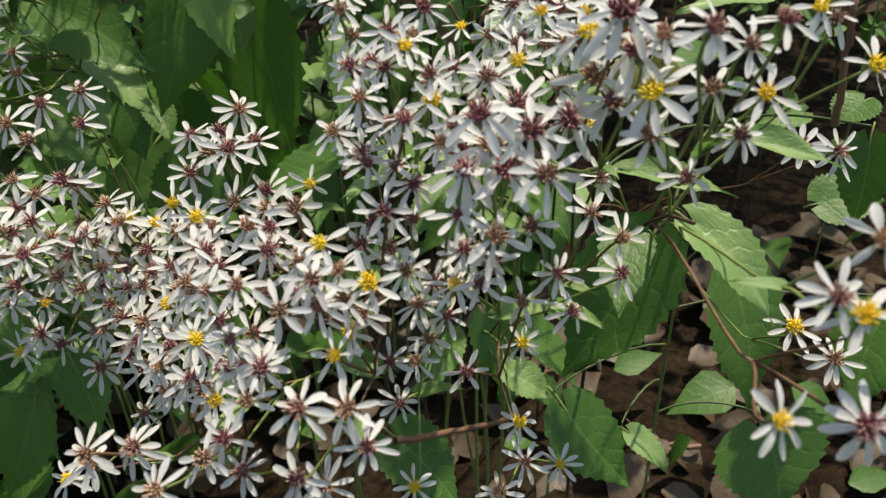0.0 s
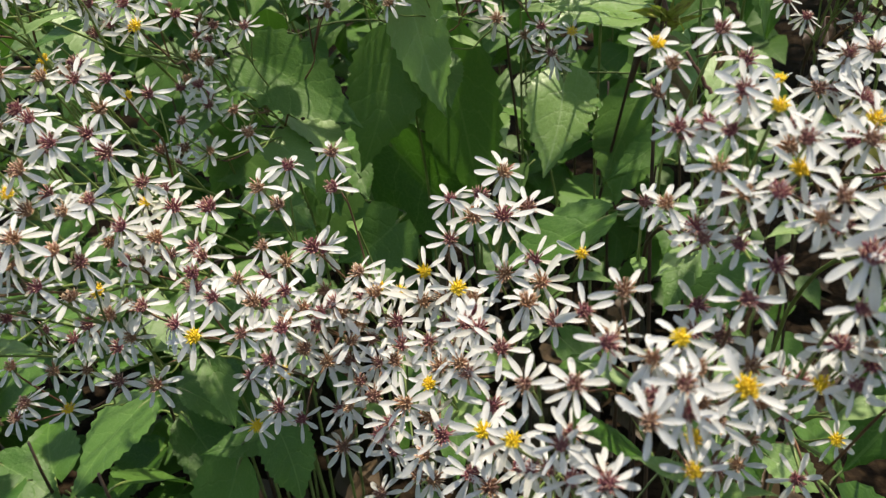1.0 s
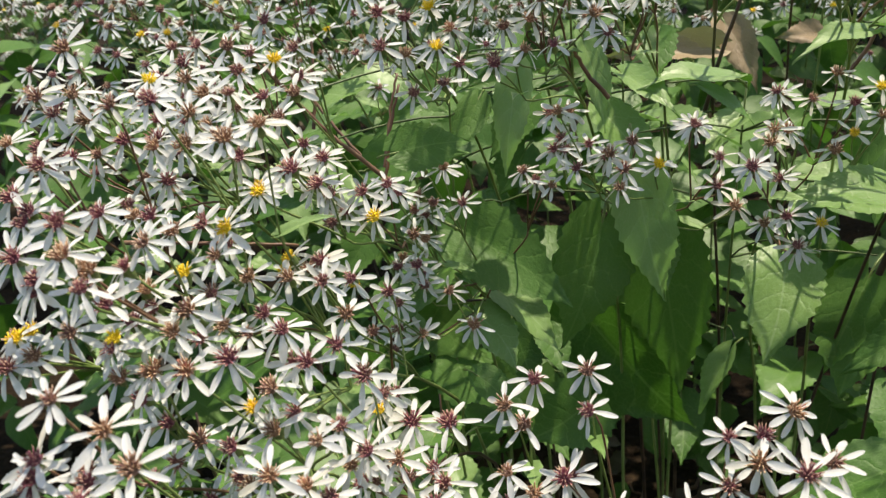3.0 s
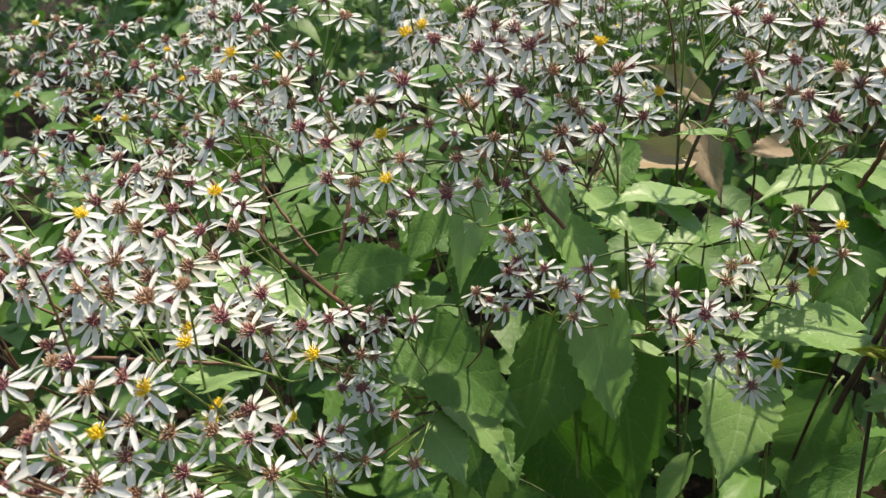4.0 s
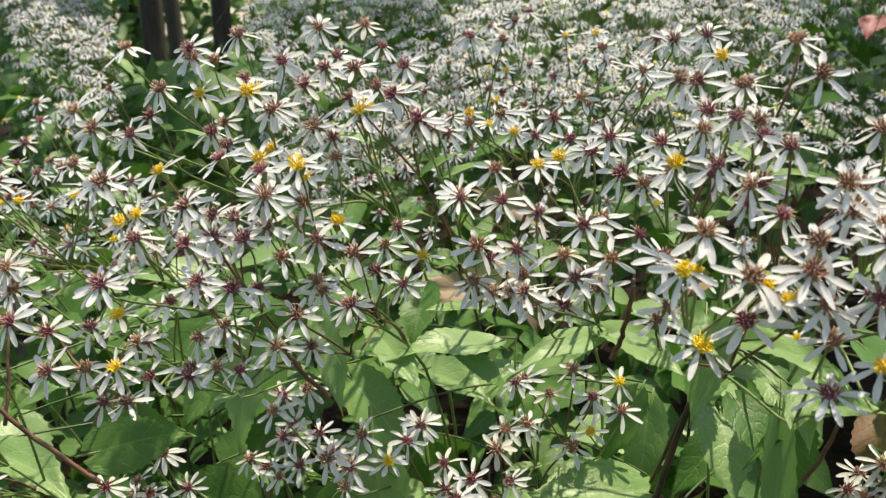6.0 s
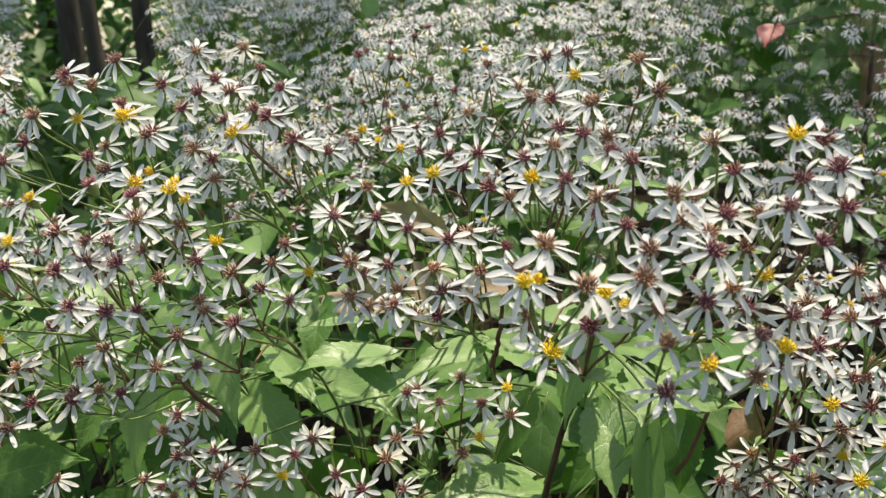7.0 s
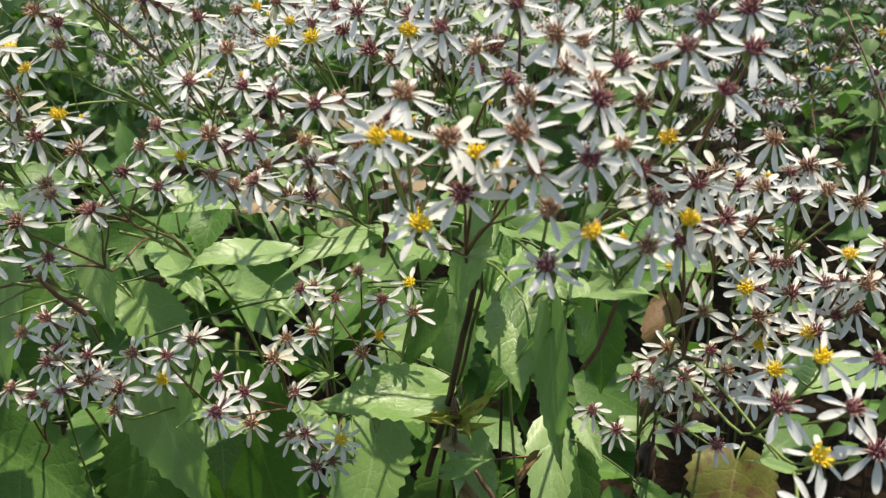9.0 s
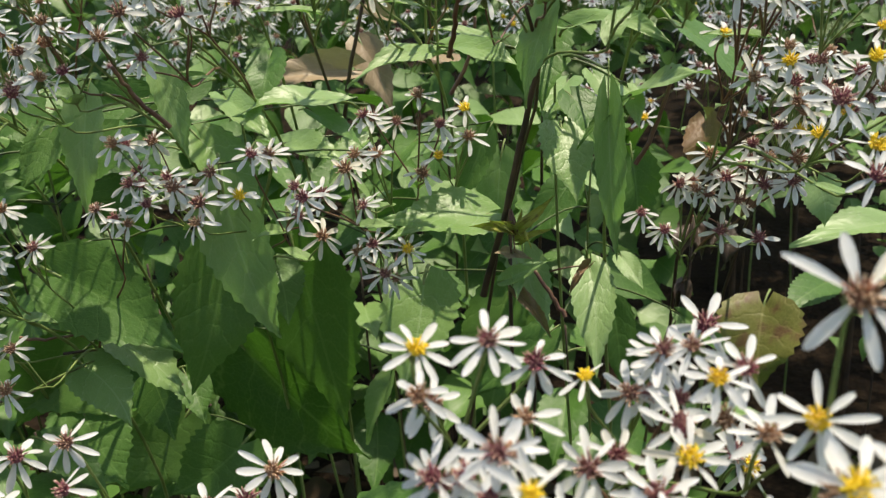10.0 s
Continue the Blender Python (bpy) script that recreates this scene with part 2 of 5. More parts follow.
rng_parts = random.Random(11)
PETALS = [petal_mesh(rng_parts, 1.0) for _ in range(10)]
DISCS = {k: [disc_mesh(rng_parts, k) for _ in range(5)] for k in ("yellow", "purple")}
CUPS = [cup_mesh(rng_parts) for _ in range(3)]


def upright(normal, spin=0.0):
    z = Vector(normal).normalized()
    return z.to_track_quat('Z', 'Y').to_matrix().to_4x4() @ Matrix.Rotation(spin, 4, 'Z')


def whorl(rng, droop):
    """The petals of one head and their poses in it."""
    n = rng.choice((6, 7, 8, 8, 8, 9, 9, 10))
    made = []
    for i in range(n):
        if rng.random() < 0.05:
            continue
        a = (i + rng.uniform(-0.22, 0.22)) / n * 6.2832
        tilt = radians(droop + rng.gauss(0, 7))
        made.append((rng.choice(PETALS), Matrix.Rotation(a, 4, 'Z') @ Matrix.Translation((0.0021, 0, -0.0004)) @ Matrix.Rotation(tilt, 4, 'Y')
                     @ Matrix.Rotation(rng.gauss(0, 0.22), 4, 'X') @ Matrix.Diagonal((rng.gauss(1.0, 0.08), rng.uniform(0.88, 1.15), 1, 1))))
    return made


def whorl_mesh(rng, droop):
    s = Soup()
    for me, pm in whorl(rng, droop):
        s.add([pm @ v.co for v in me.vertices], [tuple(q.vertices) for q in me.polygons])
    return s.mesh("petal_whorl", M_PETAL)


WHORLS = [[whorl_mesh(rng_parts, d) for _ in range(9)] for d in (5, 13, 21, 30, 40)]


def flower(parent, origin, p, normal, kind, rng, size=1.0):
    """One flower head at p (world) under a plant whose empty stands at origin."""
    m = Matrix.Translation(Vector(p) - Vector(origin)) @ upright(normal, rng.uniform(0, 6.28)) @ Matrix.Scale(size, 4)
    head = put("flower_head", rng.choice(CUPS), parent, m)
    put("disc", rng.choice(DISCS[kind]), head, Matrix.Scale(rng.uniform(0.86, 1.08), 4), "yellow tuft of disc florets" if kind == "yellow" else "purple-brown tuft of disc florets")
    droop = rng.choice((1, 5, 9, 14, 20, 30)) if kind == "purple" else rng.choice((0, 4, 8, 14))
    if p[1] > 0.362:
        put("petal_whorl", rng.choice(WHORLS[min(4, droop // 9)]), head)
        return head
    for me, pm in whorl(rng, droop):
        put("petal", me, head, pm)
    return head


# ---- leaves: heart-shaped, toothed, drawn out to a point ----
def leaf_mesh(rng, mat, ratio=0.62, bend=0.25, fold=0.25, teeth=11, wave=0.02, stalk=0.22, name="leaf"):
    """Unit length along +x from the stalk, upper side +z."""
    rows, half = teeth * 2 + 2, 5
    s = Soup()
    v, uv = [], []
    ph = rng.uniform(0, 6)
    skew = rng.uniform(-0.15, 0.15)
    for i in range(rows + 1):
        u = i / rows
        prof = (u ** 0.46) * ((1 - u) ** 1.12) / 0.43 * (1.0 - 0.42 * max(0.0, (u - 0.62) / 0.38) ** 0.7) + 0.05 * (1 - u)
        tooth = 1.0 if i % 2 else 0.9
        if i in (0, rows):
            prof, tooth = 0.0 if i == rows else 0.16, 1.0
        h = 0.5 * ratio * prof
        for k in range(-half, half + 1):
            q = k / half
            edge = abs(q) ** 1.0
            w = h * q * (tooth if abs(k) == half else 1.0)
            back = 0.17 * (abs(q) ** 1.6) * (1 - u) ** 3.0
            x = u - back + (0.012 if (abs(k) == half and i % 2) else 0.0)
            z = bend * u * (1 - u ** 1.6) * 0.9 + fold * abs(w) * (1.0 - 0.4 * u)
            z += wave * math.sin(u * 9 + ph + 2.2 * q) * edge
            z += 0.0022 * math.sin((u * 6.5 - abs(q) * 1.6) * 6.283) * (1 - edge) * edge * 2.0 * (1 - u)
            v.append((x, w + skew * u * u, z))
            uv.append((u, 0.5 + 0.5 * q * min(1.0, prof)))
    c = 2 * half + 1
    f = [(i * c + j, (i + 1) * c + j, (i + 1) * c + j + 1, i * c + j + 1) for i in range(rows) for j in range(c - 1)]
    s.add(v, f, 0, uv)
    if stalk:
        pts = bezier((0.02, 0, 0.0), (-stalk * 0.4, 0, 0.0), (-stalk * 0.8, 0.02, -0.05), (-stalk, 0.02, -0.12), 6)
        tv, tf = tube(pts, np.linspace(0.011, 0.014, 6), 5)
        s.add(tv, tf, 1)
    return s.mesh(name, [mat, M_GREEN])


rng_leaf = random.Random(5)
LEAVES = {
    "green": [leaf_mesh(rng_leaf, M_LEAF, rng_leaf.uniform(0.56, 0.74), rng_leaf.uniform(0.05, 0.35), rng_leaf.uniform(0.1, 0.4), rng_leaf.choice((10, 11, 12, 13)), rng_leaf.uniform(0.012, 0.035)) for _ in range(8)],
    "narrow": [leaf_mesh(rng_leaf, M_LEAF, rng_leaf.uniform(0.34, 0.44), rng_leaf.uniform(0.15, 0.45), rng_leaf.uniform(0.2, 0.6), 10, 0.02) for _ in range(4)],
    # the green leaf again, in the colour that stands for sun on it
    "pale": [leaf_mesh(rng_leaf, M_LEAF_PALE_LIT, rng_leaf.uniform(0.5, 0.62), rng_leaf.uniform(0.1, 0.4), rng_leaf.uniform(0.15, 0.4), 11, 0.03) for _ in range(5)],
    "tan": [leaf_mesh(rng_leaf, M_LEAF_TAN, 0.45, 0.25, 0.5, 8, 0.05) for _ in range(2)],
    "brown": [leaf_mesh(rng_leaf, M_LEAF_BROWN, 0.4, 0.6, 0.9, 8, 0.08) for _ in range(2)],
    "yellow": [leaf_mesh(rng_leaf, M_LEAF_YELLOW, 0.9, 0.3, 0.3, 9, 0.05)],
    "browning": [leaf_mesh(rng_leaf, M_LEAF_BROWNING, 0.65, 0.2, 0.3, 11, 0.03)],
    "bract": [leaf_mesh(rng_leaf, M_LEAF_PALE_LIT, 0.36, 0.2, 0.3, 4, 0.02, 0) for _ in range(3)],
}


def leaf(parent, origin, base, tip, facing, kind, rng, widen=1.0, label=""):
    """A leaf whose blade runs from base to tip (world) and whose upper side looks along facing."""
    b, t = Vector(base), Vector(tip)
    x = (t - b)
    length = x.length
    x.normalize()
    y = Vector(facing).normalized().cross(x).normalized()
    z = x.cross(y)
    m = Matrix((x, y, z)).transposed().to_4x4()
    m.translation = b - Vector(origin)
    m = m @ Matrix.Diagonal((length, length * widen, length, 1))
    return put("leaf", rng.choice(LEAVES[kind]), parent, m, label)


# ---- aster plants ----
OPEN = Vector((-0.06, 0.12, 0.72))  # a point near the camera's path, to which the leaves turn
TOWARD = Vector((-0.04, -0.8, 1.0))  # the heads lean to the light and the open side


def aster_plant(root, heads, yellow=(), seed=0, blades=(), stalks=(), leaves=1, size=(0.86, 1.05), label="flowering white wood aster with toothed heart-shaped leaves"):
    """root: where the stem leaves the ground, in metres; heads: flower heads in millimetres; yellow: which of them are young;
    blades: its leaves, stalk end and tip in millimetres, width over length and kind;
    stalks: half thickness and three points, in millimetres."""
    rng = random.Random(seed)
    o = Vector((root[0], root[1], 0.0))
    plant = tagged(new("aster_plant"), label, "flower", "white wood asters")
    plant.location = o
    P = [Vector(h) / 1000 for h in heads]
    normals = [(TOWARD + Vector((rng.gauss(0, 0.28), rng.gauss(0, 0.26), 0))).normalized() for _ in P]
    for i, p in enumerate(P):
        flower(plant, o, p, normals[i], "yellow" if i in yellow else "purple", rng, rng.uniform(*size))
    # heads gather into sprays of a few, the sprays into the stem's crown
    left, sprays = list(range(len(P))), []
    while left:
        left.sort(key=lambda i: P[i].x)
        first = left[0]
        near = sorted(left, key=lambda i: (P[i] - P[first]).length)[:rng.choice((3, 4, 5))]
        near = [i for i in near if (P[i] - P[first]).length < 0.06]
        sprays.append(near)
        left = [i for i in left if i not in near]
    mid = sum(P, Vector()) / len(P)
    crown = mid + Vector((0.2 * (o.x - mid.x), 0.05, -0.055))
    stem = Soup()
    path = bezier(o, o + Vector((0.01, 0.0, crown.z * 0.7)), crown + Vector((rng.uniform(-0.04, 0.04), 0.13, -0.06)), crown, 14)
    path[1:-1] += np.array([[rng.gauss(0, 0.0007) for _ in range(3)] for _ in range(12)])
    stem.add(*tube(path, np.linspace(0.0014, 0.0008, 14), 7))
    put("stem", stem.mesh("stem", M_GREEN if rng.random() < 0.65 else M_STEM), plant, Matrix.Translation(-o))
    for thick, *run in stalks:
        run = [Vector(q) / 1000 for q in run]
        pts = bezier(run[0], run[0].lerp(run[1], 0.66), run[1].lerp(run[2], 0.34), run[2], 14)
        pts[1:-1] += np.array([[rng.gauss(0, 0.0003) for _ in range(3)] for _ in range(12)])
        st = Soup()
        st.add(*tube(pts, np.linspace(thick, thick * 0.7, 14) / 1000, 8))
        put("branch", st.mesh("branch", M_REDSTEM if thick < 1.5 else M_STEM), plant, Matrix.Translation(-o))
    for spray in sprays:
        c = sum((P[i] for i in spray), Vector()) / len(spray)
        n = sum((normals[i] for i in spray), Vector()).normalized()
        node = c - n * 0.03 + (crown - c) * 0.2
        s = Soup()
        at = rng.uniform(0.86, 1.0)
        start = Vector(path[int(at * 13)])
        if (node - start).length > 0.18:
            # a spray that stands apart has a stem of its own
            start = Vector((node.x * 0.97, node.y + 0.11, 0.0))
            pts = bezier(start, start + Vector((0, 0, node.z * 0.6)), node + Vector((0, 0.04, -0.07)), node, 8)
        else:
            pts = bezier(start, start + (node - start) * 0.3 + Vector((0, 0, 0.012)), node - n * 0.015, node, 8)
        s.add(*tube(pts, np.linspace(0.00075, 0.0005, 8), 5))
        for i in spray:
            end = P[i] - normals[i] * 0.0058
            pts = bezier(node, node + (end - node) * 0.35 + n * 0.004, end - normals[i] * 0.008, end, 6)
            s.add(*tube(pts, np.linspace(0.0006, 0.00048, 6), 4))
        put("branch", s.mesh("branch", rng.choice((M_REDSTEM, M_GREEN, M_GREEN, M_GREEN))), plant, Matrix.Translation(-o))
        if rng.random() < 0.7:
            d = Vector((rng.gauss(0, 1), rng.gauss(-0.6, 0.7), 0.2)).normalized()
            leaf(plant, o, node, node + d * rng.uniform(0.012, 0.03), Vector((0, -0.3, 1)), "bract", rng)
    for bx, by, bz, tx, ty, tz, wide, kind in blades:
        b, t = Vector((bx, by, bz)) / 1000, Vector((tx, ty, tz)) / 1000
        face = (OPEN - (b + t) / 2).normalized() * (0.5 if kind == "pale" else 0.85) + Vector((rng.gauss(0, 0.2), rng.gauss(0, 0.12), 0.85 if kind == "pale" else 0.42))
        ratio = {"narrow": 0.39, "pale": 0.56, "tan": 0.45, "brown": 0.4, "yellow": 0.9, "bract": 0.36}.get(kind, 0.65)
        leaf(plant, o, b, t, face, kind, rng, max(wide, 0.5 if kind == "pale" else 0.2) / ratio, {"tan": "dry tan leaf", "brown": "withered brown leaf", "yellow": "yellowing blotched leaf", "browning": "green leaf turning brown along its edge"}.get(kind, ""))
    # stem leaves, alternate, hanging outward
    leaves = 0 if len(blades) > 1 else leaves
    for k in range(leaves):
        s = 0.7 + 0.28 * (k + rng.uniform(0, 0.8)) / max(1, leaves)
        at = Vector(path[min(13, int(s * 13))])
        a = k * 2.4 + rng.uniform(-0.5, 0.5) + seed
        out = Vector((math.cos(a), math.sin(a) * 0.8 - 0.25, 0))
        L = rng.uniform(0.035, 0.055)
        b = at + out * 0.025 + Vector((0, 0, 0.008))
        t = b + (out.normalized() * 0.75 + Vector((0, -0.1, -0.55 + rng.uniform(-0.3, 0.35)))).normalized() * L
        leaf(plant, o, b, t, out * 0.5 + Vector((0, -0.25, 0.9)), "green", rng)
    return plant


# ---- ground ----
def ground_sheet():
    def height(x, y):
        return 0.012 * noise.noise((x * 5, y * 5, 0)) + 0.03 * noise.noise((x * 1.1, y * 1.1, 3))
    xs = np.concatenate([[-60, -20, -8, -4], np.linspace(-2, 2, 81), [4, 8, 20, 60]])
    ys = np.concatenate([[-60, -20, -6, -2], np.linspace(-0.6, 3.0, 81), [5, 9, 20, 60]])
    v = [(x, y, height(x, y)) for y in ys for x in xs]
    w = len(xs)
    f = [(j * w + i, j * w + i + 1, (j + 1) * w + i + 1, (j + 1) * w + i) for j in range(len(ys) - 1) for i in range(w - 1)]
    return tagged(put("ground", mesh("ground", v, f, M_SOIL)), "dark woodland soil under the plants", "ground", kind="structure")


ground_sheet()


# ---- the asters that the camera passes, front to back ----
aster_plant((-0.077, 0.463), [(-129, 222, 447), (-119, 203, 470), (-107, 210, 465), (-89, 179, 479), (-89, 236, 488), (-88, 252, 463), (-86, 233, 464), (-85, 244, 502), (-84, 250, 464), (-82, 201, 469), (-79, 248, 466), (-76, 205, 473), (-75, 226, 495), (-72, 227, 482), (-72, 205, 459), (-72, 244, 484), (-71, 230, 513), (-66, 203, 490), (-65, 221, 490), (-63, 213, 494)],
            yellow=(4, 6), seed=1, size=(0.74, 0.89))
aster_plant((-0.040, 0.456), [(-62, 239, 520), (-56, 261, 523), (-54, 208, 519), (-51, 232, 520), (-51, 225, 513), (-49, 180, 481), (-46, 180, 507), (-45, 197, 460), (-45, 216, 524), (-44, 231, 527), (-44, 216, 515), (-41, 217, 495), (-39, 230, 518), (-38, 230, 507), (-38, 235, 490), (-34, 184, 503), (-33, 231, 500), (-29, 221, 519), (-29, 181, 492), (-67, 269, 511), (-44, 325, 520), (-58, 275, 498), (-70, 255, 492), (-25, 245, 530)],
            yellow=(9, 11, 14, 17), seed=2, size=(0.74, 0.89),
            blades=[],
            stalks=[(1.4, (-25, 226, 450), (-5, 242, 437), (21, 275, 415))])
aster_plant((0.026, 0.478), [(0, 234, 549), (4, 224, 571), (8, 238, 555), (8, 215, 538), (12, 230, 551), (16, 245, 565), (18, 224, 566), (21, 213, 558), (31, 242, 561), (36, 257, 580), (37, 254, 583), (38, 248, 572), (40, 224, 598), (43, 243, 566), (43, 274, 609), (47, 249, 584), (47, 235, 584), (51, 229, 574)],
            yellow=(10, 17), seed=3, size=(0.98, 1.14))
aster_plant((0.074, 0.452), [(51, 225, 563), (54, 235, 588), (57, 203, 600), (64, 143, 534), (67, 240, 542), (70, 238, 571), (77, 157, 556), (79, 217, 597), (80, 240, 583), (80, 237, 557), (82, 154, 553), (82, 142, 533), (84, 234, 571), (89, 167, 564), (107, 263, 586), (112, 262, 583), (123, 254, 571)],
            yellow=(3, 10, 12, 14, 16), seed=4, size=(0.74, 0.89),
            blades=[],
            stalks=[(1.4, (129, 282, 539), (127, 281, 558), (127, 284, 582))])
aster_plant((-0.015, 0.497), [(-35, 263, 507), (-32, 277, 507), (-27, 253, 463), (-26, 268, 502), (-25, 261, 436), (-20, 253, 502), (-20, 246, 406), (-18, 264, 454), (-17, 262, 517), (-16, 253, 488), (-13, 271, 459), (-10, 259, 493), (-6, 264, 475), (-3, 261, 491), (-3, 244, 502), (-2, 229, 537), (0, 242, 517)],
            yellow=(6, 14), seed=5, size=(0.74, 0.89))
aster_plant((0.022, 0.496), [(1, 263, 449), (1, 254, 509), (5, 242, 504), (7, 243, 516), (9, 243, 510), (13, 244, 404), (20, 249, 491), (21, 240, 526), (21, 256, 429), (24, 257, 407), (26, 302, 432), (32, 254, 499), (37, 248, 487), (39, 263, 399), (46, 274, 511), (55, 258, 496), (56, 267, 505)],
            yellow=(8, 10, 13), seed=6, size=(0.74, 0.89))
aster_plant((-0.289, 0.523), [(-340, 302, 514), (-329, 295, 491), (-323, 295, 487), (-320, 256, 541), (-320, 305, 551), (-317, 255, 546), (-317, 284, 487), (-316, 257, 551), (-314, 306, 542), (-313, 247, 525), (-313, 316, 527), (-311, 313, 512), (-308, 307, 553), (-307, 293, 519), (-306, 258, 571), (-304, 261, 541), (-302, 251, 528), (-300, 299, 481)],
            yellow=(17,), seed=7)
aster_plant((-0.254, 0.534), [(-299, 250, 543), (-298, 311, 524), (-297, 265, 557), (-295, 307, 554), (-289, 317, 505), (-287, 312, 521), (-285, 250, 538), (-284, 257, 551), (-282, 313, 556), (-282, 311, 506), (-272, 317, 526), (-262, 311, 491), (-258, 285, 531), (-256, 286, 511), (-251, 294, 521), (-250, 305, 531), (-246, 300, 513)],
            yellow=(6,), seed=8)
aster_plant((-0.024, 0.527), [(-43, 277, 543), (-42, 327, 576), (-40, 331, 558), (-40, 302, 577), (-38, 297, 559), (-36, 298, 556), (-34, 279, 534), (-32, 275, 532), (-32, 262, 561), (-30, 294, 561), (-27, 276, 547), (-25, 285, 562), (-24, 316, 583), (-23, 280, 576), (-23, 268, 550), (-22, 273, 531), (-21, 287, 570), (-18, 253, 557), (-17, 266, 576), (-16, 310, 565), (-16, 255, 534), (-12, 332, 568), (-10, 263, 568), (-9, 281, 558)],
            yellow=(1, 18), seed=9, size=(0.74, 0.89))
aster_plant((0.015, 0.544), [(-9, 268, 557), (-7, 252, 550), (-3, 250, 557), (-2, 303, 555), (-1, 255, 546), (2, 343, 557), (7, 320, 547), (8, 268, 565), (12, 293, 554), (13, 335, 556), (18, 337, 555), (21, 339, 564), (21, 313, 559), (21, 303, 557), (22, 338, 567), (25, 331, 556), (29, 335, 569), (30, 314, 571), (31, 269, 561), (33, 317, 558), (37, 299, 565), (38, 320, 570), (40, 280, 580)],
            yellow=(0, 5, 13, 17, 22), seed=10, size=(0.74, 0.89))
aster_plant((-0.121, 0.565), [(-155, 249, 411), (-151, 322, 435), (-148, 313, 422), (-144, 317, 410), (-143, 349, 454), (-143, 312, 430), (-143, 334, 444), (-141, 343, 446), (-134, 365, 454), (-134, 304, 446), (-133, 307, 406), (-131, 360, 472), (-129, 340, 445), (-127, 330, 457), (-126, 290, 433), (-126, 309, 435), (-125, 311, 450), (-125, 363, 457), (-124, 292, 418), (-124, 359, 447), (-122, 322, 450), (-118, 364, 504), (-118, 287, 445), (-118, 353, 491), (-115, 340, 476)],
            yellow=(0, 11, 16, 24), seed=11)
aster_plant((-0.090, 0.558), [(-115, 328, 457), (-111, 299, 469), (-110, 319, 473), (-109, 340, 471), (-108, 354, 501), (-108, 297, 466), (-107, 331, 470), (-106, 367, 504), (-106, 267, 445), (-104, 311, 476), (-100, 264, 467), (-99, 261, 445), (-99, 294, 453), (-98, 268, 457), (-96, 368, 514), (-95, 294, 479), (-95, 336, 510), (-95, 332, 487), (-86, 347, 508), (-86, 313, 486), (-84, 346, 485), (-81, 329, 485), (-76, 311, 479), (-65, 349, 486)],
            yellow=(10, 23), seed=12)
aster_plant((-0.318, 0.564), [(-391, 361, 620), (-380, 364, 617), (-377, 365, 608), (-368, 323, 558), (-367, 330, 608), (-358, 322, 601), (-357, 304, 565), (-357, 325, 604), (-351, 291, 561), (-351, 372, 591), (-347, 324, 621), (-347, 302, 596), (-346, 298, 562), (-343, 363, 589), (-343, 304, 583), (-341, 302, 588), (-334, 361, 590), (-328, 343, 637), (-321, 289, 576), (-320, 294, 611), (-319, 303, 563), (-318, 316, 567), (-318, 312, 608), (-318, 305, 566)],
            yellow=(3, 6, 23), seed=13)
aster_plant((-0.281, 0.569), [(-317, 326, 575), (-317, 327, 567), (-316, 298, 594), (-315, 365, 617), (-315, 287, 603), (-315, 314, 588), (-314, 344, 590), (-313, 345, 638), (-311, 341, 575), (-311, 296, 583), (-310, 358, 588), (-308, 283, 594), (-301, 358, 580), (-301, 313, 565), (-301, 341, 567), (-300, 326, 556), (-298, 304, 601), (-297, 318, 571), (-296, 350, 589), (-295, 338, 583), (-294, 333, 558), (-291, 352, 622), (-279, 356, 626)],
            yellow=(8, 18), seed=14)
aster_plant((0.085, 0.583), [(28, 384, 490), (41, 369, 558), (58, 389, 499), (58, 322, 500), (63, 388, 494), (133, 285, 450), (145, 339, 504), (149, 278, 439), (157, 331, 505)],
            yellow=(4, 5), seed=15,
            blades=[(180, 423, 482, 156, 419, 476, 0.82, 'green'), (212, 426, 487, 197, 418, 475, 1.27, 'green')])
aster_plant((-0.187, 0.578), [(-241, 323, 479), (-226, 350, 491), (-224, 313, 477), (-223, 335, 480), (-221, 332, 489), (-220, 342, 491), (-215, 309, 474), (-214, 344, 400), (-212, 346, 427), (-210, 322, 484), (-206, 340, 481), (-201, 370, 509), (-200, 341, 413), (-199, 357, 487), (-198, 351, 476), (-198, 351, 425), (-198, 314, 472), (-196, 337, 472), (-195, 325, 465), (-195, 325, 480), (-194, 371, 500), (-192, 387, 511), (-190, 317, 457), (-189, 337, 410), (-188, 351, 483), (-186, 337, 477), (-185, 331, 467), (-183, 340, 446), (-182, 316, 473)],
            yellow=(6, 7, 15), seed=16)
aster_plant((-0.152, 0.589), [(-180, 380, 471), (-180, 338, 468), (-178, 345, 454), (-177, 356, 487), (-177, 363, 461), (-176, 366, 481), (-176, 348, 459), (-174, 340, 439), (-171, 352, 461), (-171, 346, 439), (-170, 382, 519), (-170, 334, 418), (-169, 327, 403), (-169, 372, 507), (-167, 350, 458), (-165, 344, 437), (-164, 330, 423), (-162, 340, 450), (-160, 351, 451), (-159, 358, 461), (-157, 327, 439), (-157, 350, 478), (-157, 334, 368), (-155, 349, 445), (-150, 355, 468), (-150, 334, 443), (-149, 340, 474), (-145, 371, 455)],
            yellow=(24, 27), seed=17)
